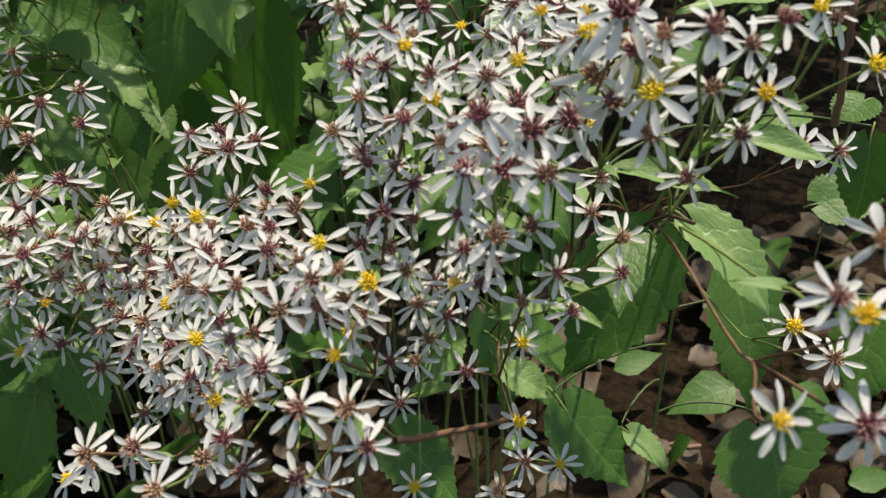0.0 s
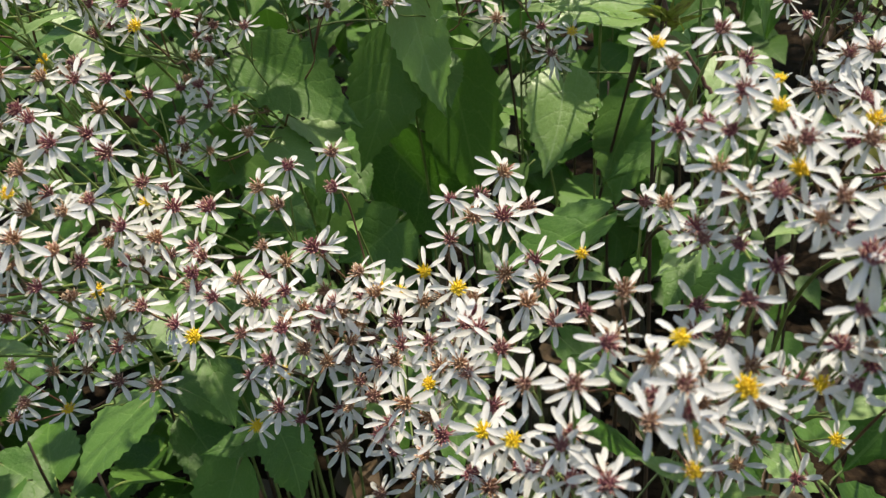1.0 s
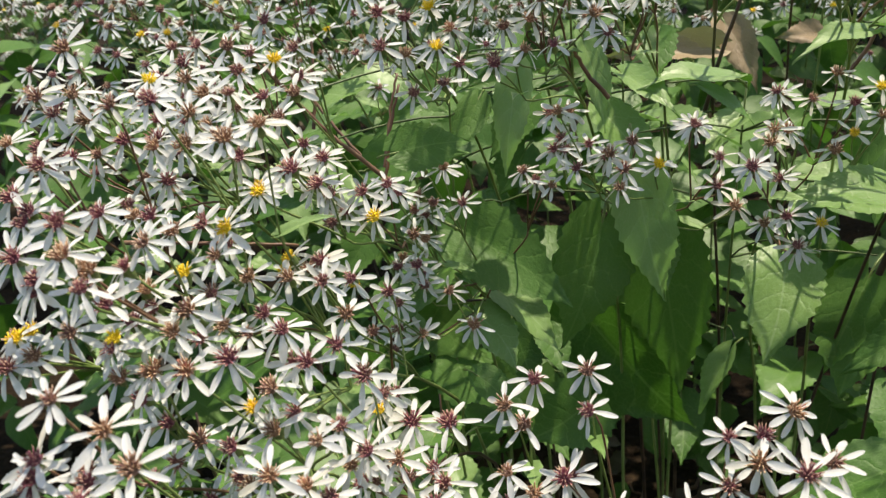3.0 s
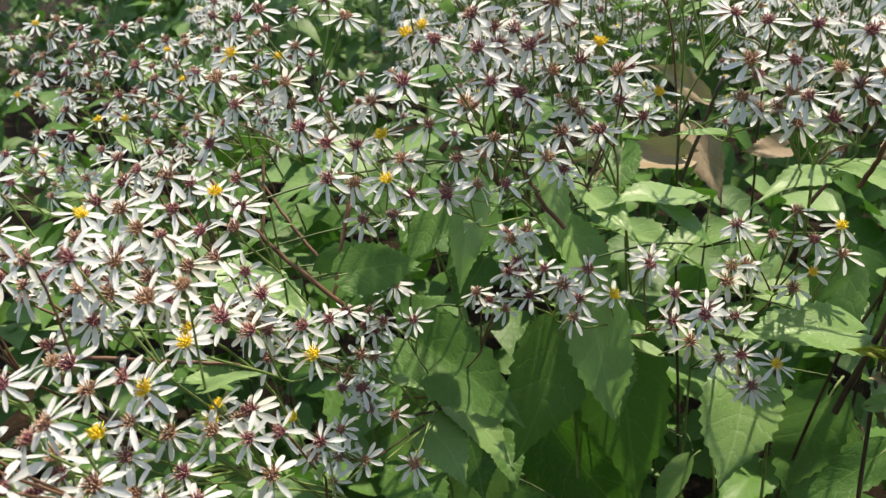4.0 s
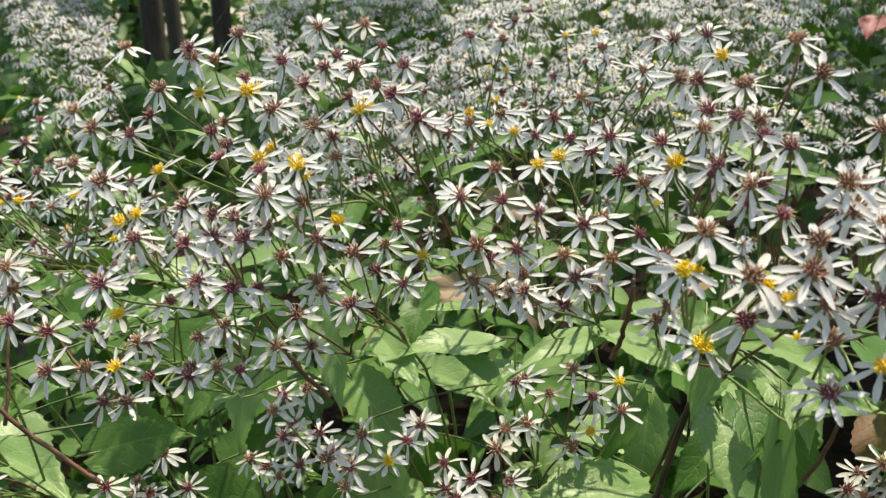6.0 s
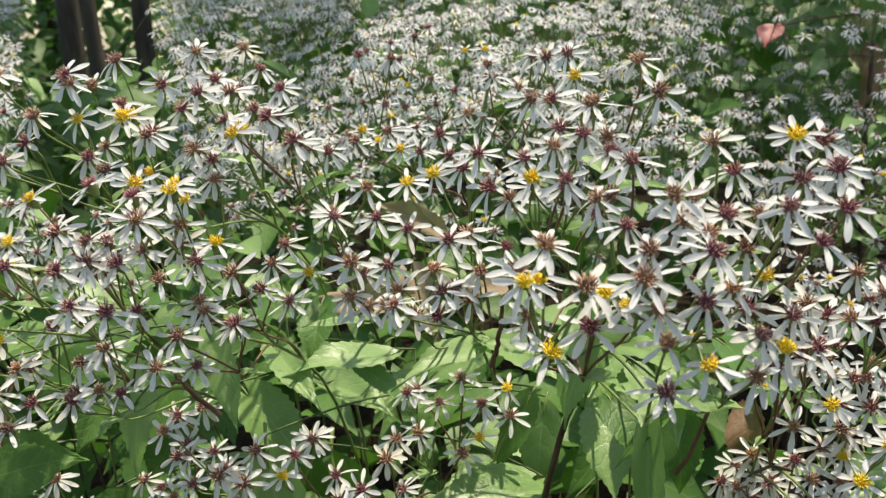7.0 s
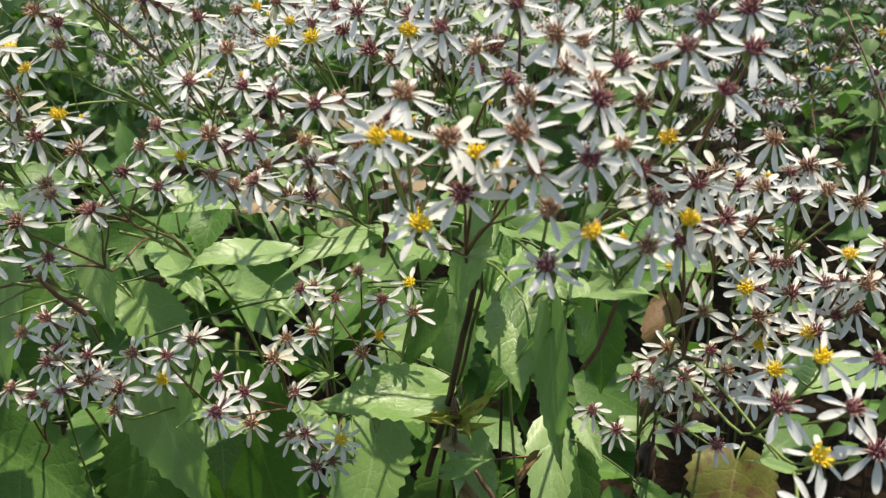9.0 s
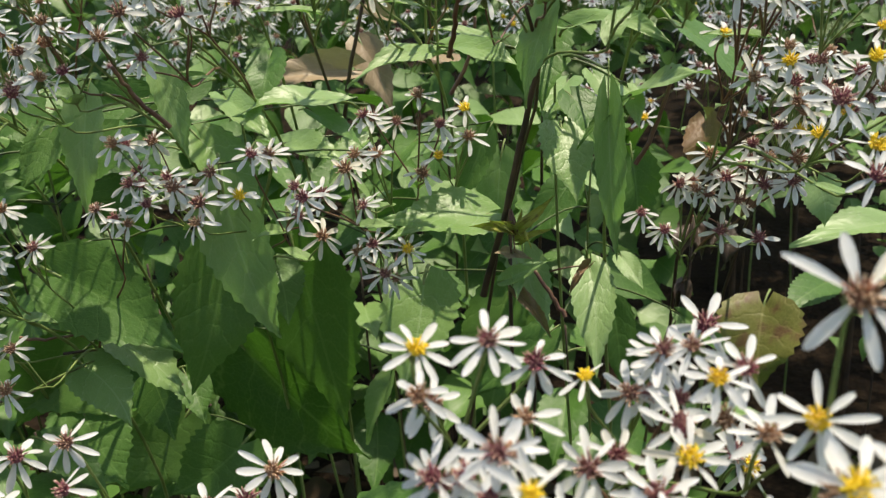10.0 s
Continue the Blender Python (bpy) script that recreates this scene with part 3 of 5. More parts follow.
aster_plant((-0.277, 0.586), [(-350, 374, 411), (-347, 361, 389), (-338, 360, 399), (-338, 347, 447), (-329, 314, 466), (-329, 380, 429), (-322, 320, 484), (-320, 364, 416), (-318, 344, 460), (-316, 336, 478), (-314, 357, 398), (-314, 349, 458), (-311, 374, 428), (-304, 366, 415), (-289, 359, 441), (-271, 346, 443), (-271, 330, 466), (-268, 339, 477), (-262, 325, 440), (-254, 320, 477), (-253, 329, 460), (-251, 331, 474), (-245, 324, 439)],
            yellow=(10, 17), seed=18)
aster_plant((-0.256, 0.599), [(-296, 361, 565), (-292, 384, 558), (-291, 387, 563), (-290, 356, 552), (-289, 340, 551), (-286, 373, 560), (-284, 326, 529), (-283, 388, 558), (-279, 391, 560), (-273, 337, 555), (-272, 320, 541), (-271, 372, 559), (-270, 336, 543), (-267, 325, 529), (-265, 387, 554), (-261, 368, 547), (-258, 348, 544)],
            yellow=(1, 2, 6), seed=19)
aster_plant((-0.225, 0.589), [(-258, 322, 551), (-255, 401, 542), (-254, 372, 502), (-251, 330, 505), (-251, 386, 502), (-250, 337, 492), (-248, 343, 488), (-247, 360, 517), (-247, 318, 529), (-246, 345, 500), (-242, 326, 514), (-239, 325, 545), (-237, 362, 504), (-237, 341, 501), (-234, 342, 492), (-223, 366, 502)],
            yellow=(2,), seed=20)
aster_plant((-0.337, 0.649), [(-404, 412, 601), (-397, 460, 579), (-389, 488, 638), (-387, 379, 635), (-384, 402, 597), (-381, 379, 628), (-377, 395, 606), (-371, 381, 653), (-369, 382, 624), (-366, 374, 636), (-366, 435, 631), (-363, 453, 635), (-357, 396, 595), (-357, 387, 614), (-356, 412, 617), (-348, 400, 636), (-347, 441, 644), (-347, 401, 587), (-346, 407, 604), (-343, 389, 614), (-342, 418, 633)],
            yellow=(15,), seed=21,
            blades=[(-349, 501, 509, -369, 478, 517, 0.68, 'pale')],
            stalks=[(1.3, (-417, 452, 544), (-377, 462, 541), (-332, 481, 532)), (1.0, (-323, 501, 590), (-321, 509, 614), (-324, 516, 635))])
aster_plant((-0.294, 0.654), [(-342, 412, 616), (-339, 385, 597), (-338, 382, 632), (-336, 376, 614), (-329, 408, 628), (-327, 432, 644), (-326, 402, 616), (-324, 465, 651), (-319, 436, 640), (-317, 394, 613), (-317, 465, 680), (-316, 410, 621), (-314, 370, 628), (-311, 407, 637), (-311, 468, 668), (-310, 395, 630), (-309, 422, 623), (-308, 454, 594), (-307, 434, 637), (-306, 387, 606), (-305, 397, 590)],
            yellow=(18, 20), seed=22)
aster_plant((-0.267, 0.666), [(-305, 435, 587), (-302, 446, 627), (-302, 445, 640), (-301, 396, 617), (-299, 412, 593), (-298, 448, 588), (-298, 430, 623), (-296, 408, 617), (-296, 447, 570), (-294, 376, 595), (-291, 424, 584), (-290, 433, 562), (-288, 428, 594), (-288, 447, 563), (-287, 429, 577), (-284, 387, 601), (-279, 398, 591), (-278, 445, 573), (-270, 435, 564), (-267, 449, 575)],
            yellow=(9, 18), seed=23,
            blades=[],
            stalks=[(1.0, (-289, 510, 559), (-288, 518, 580), (-282, 528, 607))])
aster_plant((-0.070, 0.700), [(-17, 417, 697), (-13, 434, 692), (-10, 427, 706), (-9, 436, 666), (2, 414, 696), (4, 433, 676), (9, 469, 712), (9, 433, 688), (10, 476, 705), (15, 481, 711), (16, 433, 683), (19, 463, 703), (21, 425, 695), (22, 473, 725), (23, 429, 703), (25, 423, 685), (28, 424, 656), (29, 430, 671), (32, 438, 719), (33, 483, 748), (36, 445, 709), (40, 424, 687)],
            yellow=(0, 1, 3, 7, 10), seed=24,
            blades=[(14, 441, 472, 7, 425, 459, 0.64, 'pale')])
aster_plant((0.057, 0.689), [(40, 415, 669), (41, 455, 715), (43, 438, 706), (43, 429, 702), (50, 434, 688), (50, 470, 731), (52, 455, 708), (56, 422, 662), (58, 448, 677), (59, 455, 696), (59, 477, 719), (59, 430, 673), (65, 462, 706), (67, 434, 715), (70, 471, 681), (75, 459, 734), (76, 453, 720), (79, 438, 702), (86, 438, 713), (88, 472, 730), (92, 466, 721)],
            yellow=(0, 14, 15), seed=25,
            blades=[],
            stalks=[(1.2, (50, 540, 561), (61, 537, 578), (66, 537, 607))])
aster_plant((0.088, 0.699), [(74, 467, 647), (76, 462, 656), (78, 496, 626), (80, 469, 666), (86, 475, 648), (89, 482, 666), (89, 468, 654), (91, 498, 607), (95, 418, 613), (98, 393, 594), (99, 493, 640), (100, 492, 658), (104, 479, 661), (106, 414, 598), (108, 424, 625), (114, 504, 671), (116, 419, 611), (123, 415, 599)],
            yellow=(1, 2, 13, 14), seed=26,
            blades=[(209, 442, 418, 245, 445, 423, 0.98, 'green')])
aster_plant((-0.244, 0.730), [(-325, 508, 703), (-324, 495, 688), (-320, 520, 706), (-295, 545, 709), (-291, 480, 676), (-290, 481, 666), (-280, 533, 701), (-276, 457, 660), (-271, 473, 650), (-268, 464, 636), (-264, 493, 645), (-263, 492, 609), (-263, 483, 629), (-253, 498, 649), (-252, 484, 667), (-245, 477, 633), (-244, 481, 615), (-242, 501, 636), (-242, 491, 639), (-239, 493, 622), (-233, 509, 652), (-232, 476, 697), (-227, 458, 717), (-225, 476, 700)],
            yellow=(1, 13, 15, 21, 23), seed=27,
            blades=[(-280, 507, 575, -248, 537, 575, 0.75, 'green')],
            stalks=[(1.4, (-284, 511, 556), (-321, 502, 589), (-344, 497, 626))])
aster_plant((-0.184, 0.720), [(-225, 444, 681), (-224, 504, 622), (-223, 499, 620), (-218, 503, 637), (-215, 480, 717), (-214, 454, 696), (-211, 492, 665), (-207, 494, 627), (-207, 490, 663), (-205, 501, 640), (-203, 474, 704), (-198, 461, 692), (-197, 486, 650), (-195, 482, 698), (-192, 456, 679), (-192, 485, 630), (-192, 473, 692), (-190, 478, 689), (-187, 484, 697), (-183, 466, 673), (-181, 488, 666), (-179, 473, 691), (-173, 481, 643)],
            yellow=(4,), seed=28,
            blades=[],
            stalks=[(1.5, (-214, 635, 385), (-259, 630, 435), (-293, 600, 503)), (1.3, (-172, 540, 593), (-185, 534, 608), (-190, 529, 625))])
aster_plant((-0.050, 0.750), [(-78, 507, 660), (-74, 496, 681), (-73, 507, 667), (-70, 480, 669), (-68, 517, 652), (-67, 515, 712), (-66, 501, 695), (-60, 552, 709), (-56, 504, 656), (-56, 503, 677), (-51, 485, 673), (-48, 489, 693), (-47, 500, 670), (-46, 548, 712), (-41, 505, 663), (-41, 499, 693), (-38, 537, 720), (-37, 505, 675), (-33, 529, 706), (-26, 514, 683)],
            yellow=(5, 7), seed=29,
            blades=[(-22, 577, 528, -75, 552, 529, 0.71, 'pale')],
            stalks=[(2.0, (-27, 580, 479), (-8, 570, 544), (11, 545, 633)), (1.3, (-36, 539, 618), (-30, 524, 638), (-28, 510, 662))])
aster_plant((-0.004, 0.738), [(-24, 524, 702), (-20, 451, 691), (-18, 516, 646), (-17, 531, 718), (-17, 471, 667), (-14, 489, 747), (-14, 493, 716), (-14, 514, 708), (-6, 506, 745), (-6, 482, 730), (-3, 495, 735), (-2, 487, 713), (-2, 472, 719), (3, 561, 760), (4, 519, 753), (5, 481, 734), (9, 494, 744), (15, 494, 731), (16, 488, 726), (27, 499, 759)],
            yellow=(6, 14), seed=30,
            blades=[],
            stalks=[(1.3, (14, 532, 486), (6, 537, 500), (0, 539, 509))])
aster_plant((-0.246, 0.751), [(-295, 479, 483), (-286, 441, 528), (-285, 502, 512), (-285, 513, 513), (-285, 516, 550), (-284, 539, 532), (-281, 481, 484), (-280, 537, 542), (-279, 480, 500), (-278, 514, 526), (-278, 539, 529), (-278, 540, 558), (-276, 529, 518), (-276, 458, 484), (-274, 512, 503), (-273, 500, 514), (-270, 487, 479), (-270, 531, 539), (-270, 500, 502), (-265, 540, 557), (-258, 506, 496), (-257, 546, 534), (-232, 453, 502), (-221, 548, 552), (-215, 554, 545), (-205, 546, 544)],
            yellow=(1,), seed=31,
            blades=[],
            stalks=[(1.0, (-302, 546, 556), (-300, 561, 589), (-296, 570, 606)), (1.5, (-244, 592, 458), (-252, 578, 480), (-263, 580, 487)), (1.1, (-298, 574, 474), (-289, 571, 466), (-259, 575, 471))])
aster_plant((-0.150, 0.753), [(-176, 490, 692), (-174, 484, 716), (-173, 534, 704), (-172, 493, 678), (-172, 482, 707), (-170, 515, 630), (-170, 513, 688), (-169, 497, 651), (-169, 474, 708), (-167, 512, 697), (-166, 518, 660), (-162, 511, 681), (-162, 513, 657), (-160, 539, 712), (-160, 489, 717), (-155, 535, 643), (-154, 526, 646), (-154, 516, 688), (-148, 573, 662), (-146, 546, 657), (-145, 507, 676)],
            yellow=(2, 14, 17), seed=32)
aster_plant((-0.105, 0.775), [(-143, 583, 669), (-142, 531, 735), (-140, 513, 736), (-135, 553, 648), (-131, 550, 738), (-131, 535, 740), (-129, 554, 751), (-128, 568, 658), (-126, 551, 724), (-121, 537, 729), (-121, 549, 726), (-117, 551, 723), (-116, 582, 717), (-101, 519, 699), (-98, 507, 700), (-93, 504, 665), (-91, 502, 681), (-87, 508, 674), (-86, 505, 660), (-85, 517, 710), (-83, 524, 695)],
            yellow=(1, 2, 7), seed=33)
aster_plant((0.129, 0.771), [(110, 510, 611), (113, 520, 635), (117, 541, 575), (118, 536, 613), (120, 499, 581), (123, 534, 588), (124, 532, 575), (125, 545, 595), (126, 534, 583), (130, 531, 651), (133, 531, 641), (135, 556, 603), (136, 529, 654), (139, 515, 648), (140, 522, 585), (142, 559, 602), (143, 554, 589), (143, 522, 586), (149, 539, 586), (150, 573, 603), (150, 515, 622), (152, 540, 599), (154, 506, 613), (155, 534, 587), (156, 528, 639), (157, 535, 602), (161, 531, 591), (166, 528, 606), (168, 519, 574), (169, 526, 620)],
            yellow=(0, 4, 6, 14, 20), seed=34,
            blades=[(179, 649, 513, 188, 641, 488, 0.94, 'pale'), (261, 726, 455, 189, 698, 447, 0.33, 'pale'), (226, 738, 406, 185, 701, 398, 0.66, 'green')])
aster_plant((-0.205, 0.778), [(-278, 526, 737), (-259, 508, 731), (-245, 520, 764), (-241, 526, 734), (-238, 502, 729), (-232, 521, 746), (-230, 549, 762), (-228, 551, 741), (-228, 548, 758), (-223, 564, 726), (-222, 558, 756), (-213, 527, 726), (-211, 563, 767), (-206, 527, 720), (-203, 546, 748), (-196, 540, 743), (-196, 531, 743), (-194, 573, 754), (-191, 540, 716)],
            yellow=(7, 15, 16, 18), seed=35)
aster_plant((-0.153, 0.785), [(-188, 479, 722), (-186, 513, 716), (-186, 537, 735), (-184, 526, 735), (-177, 533, 712), (-176, 551, 744), (-173, 550, 725), (-173, 569, 769), (-171, 552, 723), (-163, 547, 720), (-163, 562, 756), (-158, 526, 753), (-155, 586, 769), (-155, 570, 750), (-151, 547, 751), (-151, 537, 739), (-145, 577, 759), (-143, 556, 742)],
            yellow=(1, 4), seed=36)
aster_plant((-0.152, 0.788), [(-207, 567, 580), (-204, 554, 563), (-200, 560, 567), (-198, 531, 589), (-198, 581, 578), (-198, 555, 562), (-190, 538, 556), (-185, 558, 564), (-175, 550, 558), (-175, 543, 561), (-171, 526, 567), (-167, 538, 545), (-165, 542, 554), (-161, 554, 566), (-147, 550, 554), (-130, 556, 573), (-129, 518, 583), (-129, 549, 575), (-117, 545, 543), (-116, 540, 560), (-107, 550, 530)],
            yellow=(14,), seed=37,
            blades=[(-160, 621, 603, -163, 619, 597, 0.89, 'bract')])
aster_plant((-0.066, 0.805), [(-103, 497, 567), (-101, 528, 559), (-91, 546, 566), (-91, 559, 517), (-88, 561, 569), (-85, 586, 584), (-85, 554, 544), (-82, 602, 579), (-81, 548, 525), (-79, 578, 564), (-76, 541, 511), (-73, 564, 499), (-67, 582, 580), (-64, 548, 521), (-55, 584, 593), (-55, 576, 553), (-46, 577, 562), (-45, 588, 576), (-31, 593, 583), (-30, 590, 568)],
            yellow=(13, 16, 18), seed=38,
            blades=[],
            stalks=[(1.3, (-40, 644, 581), (-24, 644, 603), (-23, 641, 625))])
aster_plant((0.090, 0.796), [(56, 555, 531), (67, 552, 522), (78, 569, 541), (86, 568, 538), (92, 600, 533), (92, 564, 536), (93, 568, 556), (96, 567, 545), (97, 558, 518), (99, 559, 546), (106, 562, 533), (106, 543, 567), (108, 565, 550), (111, 534, 562), (112, 540, 547), (112, 544, 518), (123, 534, 550), (124, 533, 561)],
            yellow=(), seed=39,
            blades=[(98, 599, 567, 102, 579, 539, 0.69, 'brown'), (164, 685, 415, 149, 655, 367, 1.08, 'yellow')])
aster_plant((-0.485, 0.867), [(-594, 608, 579), (-592, 617, 598), (-592, 623, 612), (-576, 626, 607), (-570, 619, 588), (-557, 632, 608), (-549, 627, 593), (-531, 609, 582), (-531, 622, 623), (-525, 616, 599), (-523, 629, 638), (-520, 633, 649), (-518, 624, 619), (-508, 618, 593), (-501, 632, 631), (-498, 626, 611), (-487, 640, 646), (-483, 643, 585), (-483, 637, 631), (-471, 654, 603), (-467, 635, 615)],
            yellow=(14, 18), seed=40,
            blades=[(-487, 699, 499, -505, 686, 480, 1.25, 'pale')])
aster_plant((-0.058, 0.900), [(-112, 630, 715), (-108, 682, 708), (-97, 653, 717), (-96, 688, 713), (-89, 643, 708), (-77, 638, 707), (-68, 660, 713), (-57, 600, 710), (-54, 707, 720), (-41, 714, 749), (-39, 722, 741), (-21, 625, 741), (-13, 646, 756), (-6, 627, 756)],
            yellow=(1, 4), seed=41,
            blades=[(-14, 685, 416, -22, 653, 355, 0.88, 'green'), (-54, 686, 506, -6, 675, 500, 0.7, 'pale'), (25, 720, 601, 2, 712, 591, 0.67, 'brown'), (-41, 767, 588, -69, 743, 584, 0.61, 'tan')])
aster_plant((-0.388, 0.900), [(-477, 649, 665), (-464, 649, 656), (-457, 659, 681), (-446, 649, 642), (-444, 661, 678), (-436, 657, 659), (-435, 648, 630), (-417, 651, 625), (-417, 664, 665), (-406, 658, 639), (-396, 667, 660), (-390, 677, 685), (-384, 663, 636), (-382, 673, 667), (-371, 678, 673)],
            yellow=(8, 13), seed=42,
            blades=[(-396, 602, 537, -368, 581, 498, 0.64, 'pale'), (-326, 764, 553, -372, 716, 525, 0.5, 'green'), (-345, 617, 489, -360, 598, 455, 0.65, 'green'), (-373, 715, 573, -414, 692, 551, 0.66, 'pale'), (-293, 807, 499, -355, 787, 522, 0.63, 'green'), (-397, 578, 582, -381, 586, 598, 0.85, 'green'), (-328, 626, 446, -277, 606, 386, 0.81, 'green'), (-318, 667, 583, -287, 662, 564, 1.07, 'green'), (-308, 704, 459, -289, 720, 484, 1.18, 'green')],
            stalks=[(1.3, (-337, 618, 536), (-366, 623, 567), (-384, 629, 593))])
aster_plant((-0.549, 0.990), [(-629, 748, 689), (-623, 737, 648), (-622, 742, 663), (-616, 748, 678), (-612, 753, 691), (-603, 741, 648), (-598, 749, 669), (-592, 755, 683), (-586, 745, 647), (-573, 753, 662), (-567, 760, 678), (-543, 763, 667)],
            yellow=(0,), seed=43)
aster_plant((-0.109, 0.996), [(-148, 784, 700), (-124, 713, 711), (-122, 797, 719), (-120, 700, 759), (-118, 796, 711), (-101, 707, 756), (-100, 797, 702)],
            yellow=(1, 4), seed=44,
            blades=[(-94, 809, 502, -44, 809, 521, 0.67, 'pale'), (-98, 855, 610, -146, 810, 643, 0.36, 'tan'), (-105, 763, 599, -76, 735, 557, 0.51, 'tan'), (-113, 745, 584, -190, 731, 576, 0.36, 'tan')],
            stalks=[(1.7, (-125, 732, 515), (-114, 712, 580), (-89, 707, 647))])
aster_plant((-0.011, 1.053), [(-51, 810, 705), (-46, 777, 756), (-13, 822, 713), (19, 828, 706), (31, 829, 700)],
            yellow=(1,), seed=45)
aster_plant((-0.150, 1.169), [(-195, 924, 707), (-183, 917, 677), (-174, 933, 730), (-164, 928, 710), (-160, 941, 754), (-141, 931, 714), (-127, 930, 704)],
            yellow=(), seed=46)
aster_plant((-0.089, 1.179), [(-138, 944, 760), (-131, 941, 745), (-124, 935, 723), (-117, 947, 764), (-108, 928, 693), (-105, 950, 771), (-103, 938, 727), (-99, 932, 705), (-83, 937, 716), (-75, 931, 694), (-73, 947, 750), (-56, 942, 727), (-49, 929, 676)],
            yellow=(2, 10), seed=47)
aster_plant((-0.540, 0.878), [(-618, 769, 686), (-584, 805, 624), (-597, 737, 628), (-607, 765, 669), (-581, 825, 684), (-661, 764, 633), (-620, 797, 647), (-674, 768, 645), (-645, 731, 633), (-601, 745, 657), (-530, 734, 627), (-609, 791, 630), (-545, 719, 619), (-602, 732, 633), (-583, 780, 658), (-610, 799, 668)],
            yellow=(8,), seed=70, leaves=1)
aster_plant((-0.485, 0.922), [(-551, 786, 648), (-558, 838, 629), (-568, 809, 612), (-525, 789, 637), (-577, 853, 647), (-575, 750, 620), (-481, 850, 652), (-537, 794, 665), (-515, 796, 640), (-575, 790, 681), (-513, 838, 698), (-604, 797, 641), (-604, 759, 647), (-517, 787, 642), (-577, 789, 623), (-535, 836, 544)],
            yellow=(3,), seed=71, leaves=1)
aster_plant((-0.430, 0.887), [(-474, 759, 690), (-466, 701, 588), (-527, 743, 613), (-507, 822, 653), (-524, 865, 625), (-511, 776, 673), (-517, 768, 593), (-471, 748, 649), (-486, 774, 638), (-444, 771, 604), (-492, 793, 661), (-511, 796, 668), (-436, 756, 676), (-534, 795, 647), (-569, 796, 565), (-530, 779, 663)],
            yellow=(15,), seed=72, leaves=1)
aster_plant((-0.375, 0.921), [(-417, 768, 612), (-483, 794, 717), (-421, 798, 726), (-453, 797, 632), (-419, 792, 690), (-446, 818, 649), (-468, 772, 639), (-522, 802, 644), (-430, 799, 653), (-448, 821, 586), (-400, 775, 657), (-453, 789, 614), (-384, 769, 600), (-427, 809, 642), (-471, 782, 672), (-474, 820, 666)],
            yellow=(0,), seed=73, leaves=1)
aster_plant((-0.320, 0.898), [(-294, 812, 587), (-373, 807, 604), (-376, 719, 598), (-371, 824, 578), (-480, 866, 563), (-350, 738, 625), (-330, 762, 644), (-399, 806, 638), (-396, 791, 601), (-413, 793, 589), (-376, 777, 633), (-332, 788, 620), (-368, 738, 568), (-388, 757, 624), (-377, 797, 610), (-382, 840, 633)],
            yellow=(14,), seed=74, leaves=1)


# ---- leafy shoots whose broad leaves show between the sprays ----
def broad_shoot(root, blades, seed, label, rise=0.4):
    """blades: stalk end and tip in millimetres, width over length, kind (pale: coloured as if sunlit; dark: hung
    steeply to look shaded); rise: how far the blades turn up.
    """
    rng = random.Random(seed)
    o = Vector((root[0], root[1], 0.0))
    plant = tagged(new("aster_shoot"), label, "plant", "aster shoots")
    plant.location = o
    high = max(b[2] for b in blades) / 1000
    top = sum((Vector(b[:3]) for b in blades), Vector()) / len(blades) / 1000
    top = Vector((top.x, top.y + 0.03, high))
    path = bezier(o, o + Vector((0.01, 0, high * 0.45)), top - Vector((0.01, -0.02, high * 0.3)), top, 16)
    s = Soup()
    s.add(*tube(path, np.linspace(0.0014, 0.0007, 16), 7))
    put("stem", s.mesh("stem", M_GREEN), plant, Matrix.Translation(-o))
    for bx, by, bz, tx, ty, tz, wide, kind in blades:
        b, t = Vector((bx, by, bz)) / 1000, Vector((tx, ty, tz)) / 1000
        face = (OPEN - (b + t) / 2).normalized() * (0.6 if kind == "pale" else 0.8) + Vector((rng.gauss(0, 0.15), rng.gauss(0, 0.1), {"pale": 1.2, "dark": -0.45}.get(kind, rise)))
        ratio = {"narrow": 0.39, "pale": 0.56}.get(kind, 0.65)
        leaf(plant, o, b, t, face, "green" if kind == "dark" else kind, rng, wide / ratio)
        low = [q for q in path if q[2] < bz / 1000 + 0.01] or [path[0]]
        foot = Vector(min(low, key=lambda q: (Vector(q) - b).length))
        back = b - (t - b).normalized() * (t - b).length * 0.2
        k = Soup()
        k.add(*tube(bezier(foot, foot.lerp(back, 0.4) + Vector((0, 0.008, 0.01)), back + Vector((0, 0.008, -0.004)), back, 8), np.linspace(0.0008, 0.0006, 8), 5))
        put("petiole", k.mesh("petiole", M_PETIOLE), plant, Matrix.Translation(-o))
    return plant


broad_shoot((-0.25, 0.72), [(-271, 590, 501, -193, 575, 467, 0.64, 'green'), (-185, 630, 494, -207, 605, 410, 0.74, 'dark'), (-294, 625, 444, -320, 600, 393, 1.11, 'dark'), (-311, 600, 473, -266, 590, 470, 0.74, 'green'), (-263, 580, 447, -231, 570, 417, 0.84, 'pale'), (-252, 602, 454, -208, 600, 414, 0.61, 'pale'), (-287, 610, 397, -269, 585, 357, 0.99, 'dark'), (-244, 665, 361, -282, 640, 307, 0.91, 'dark'), (-249, 635, 407, -231, 620, 371, 1.02, 'dark'), (-198, 640, 352, -233, 610, 323, 1.2, 'dark')],
            500, "leafy aster shoot with broad dark green heart-shaped leaves", 0.2)
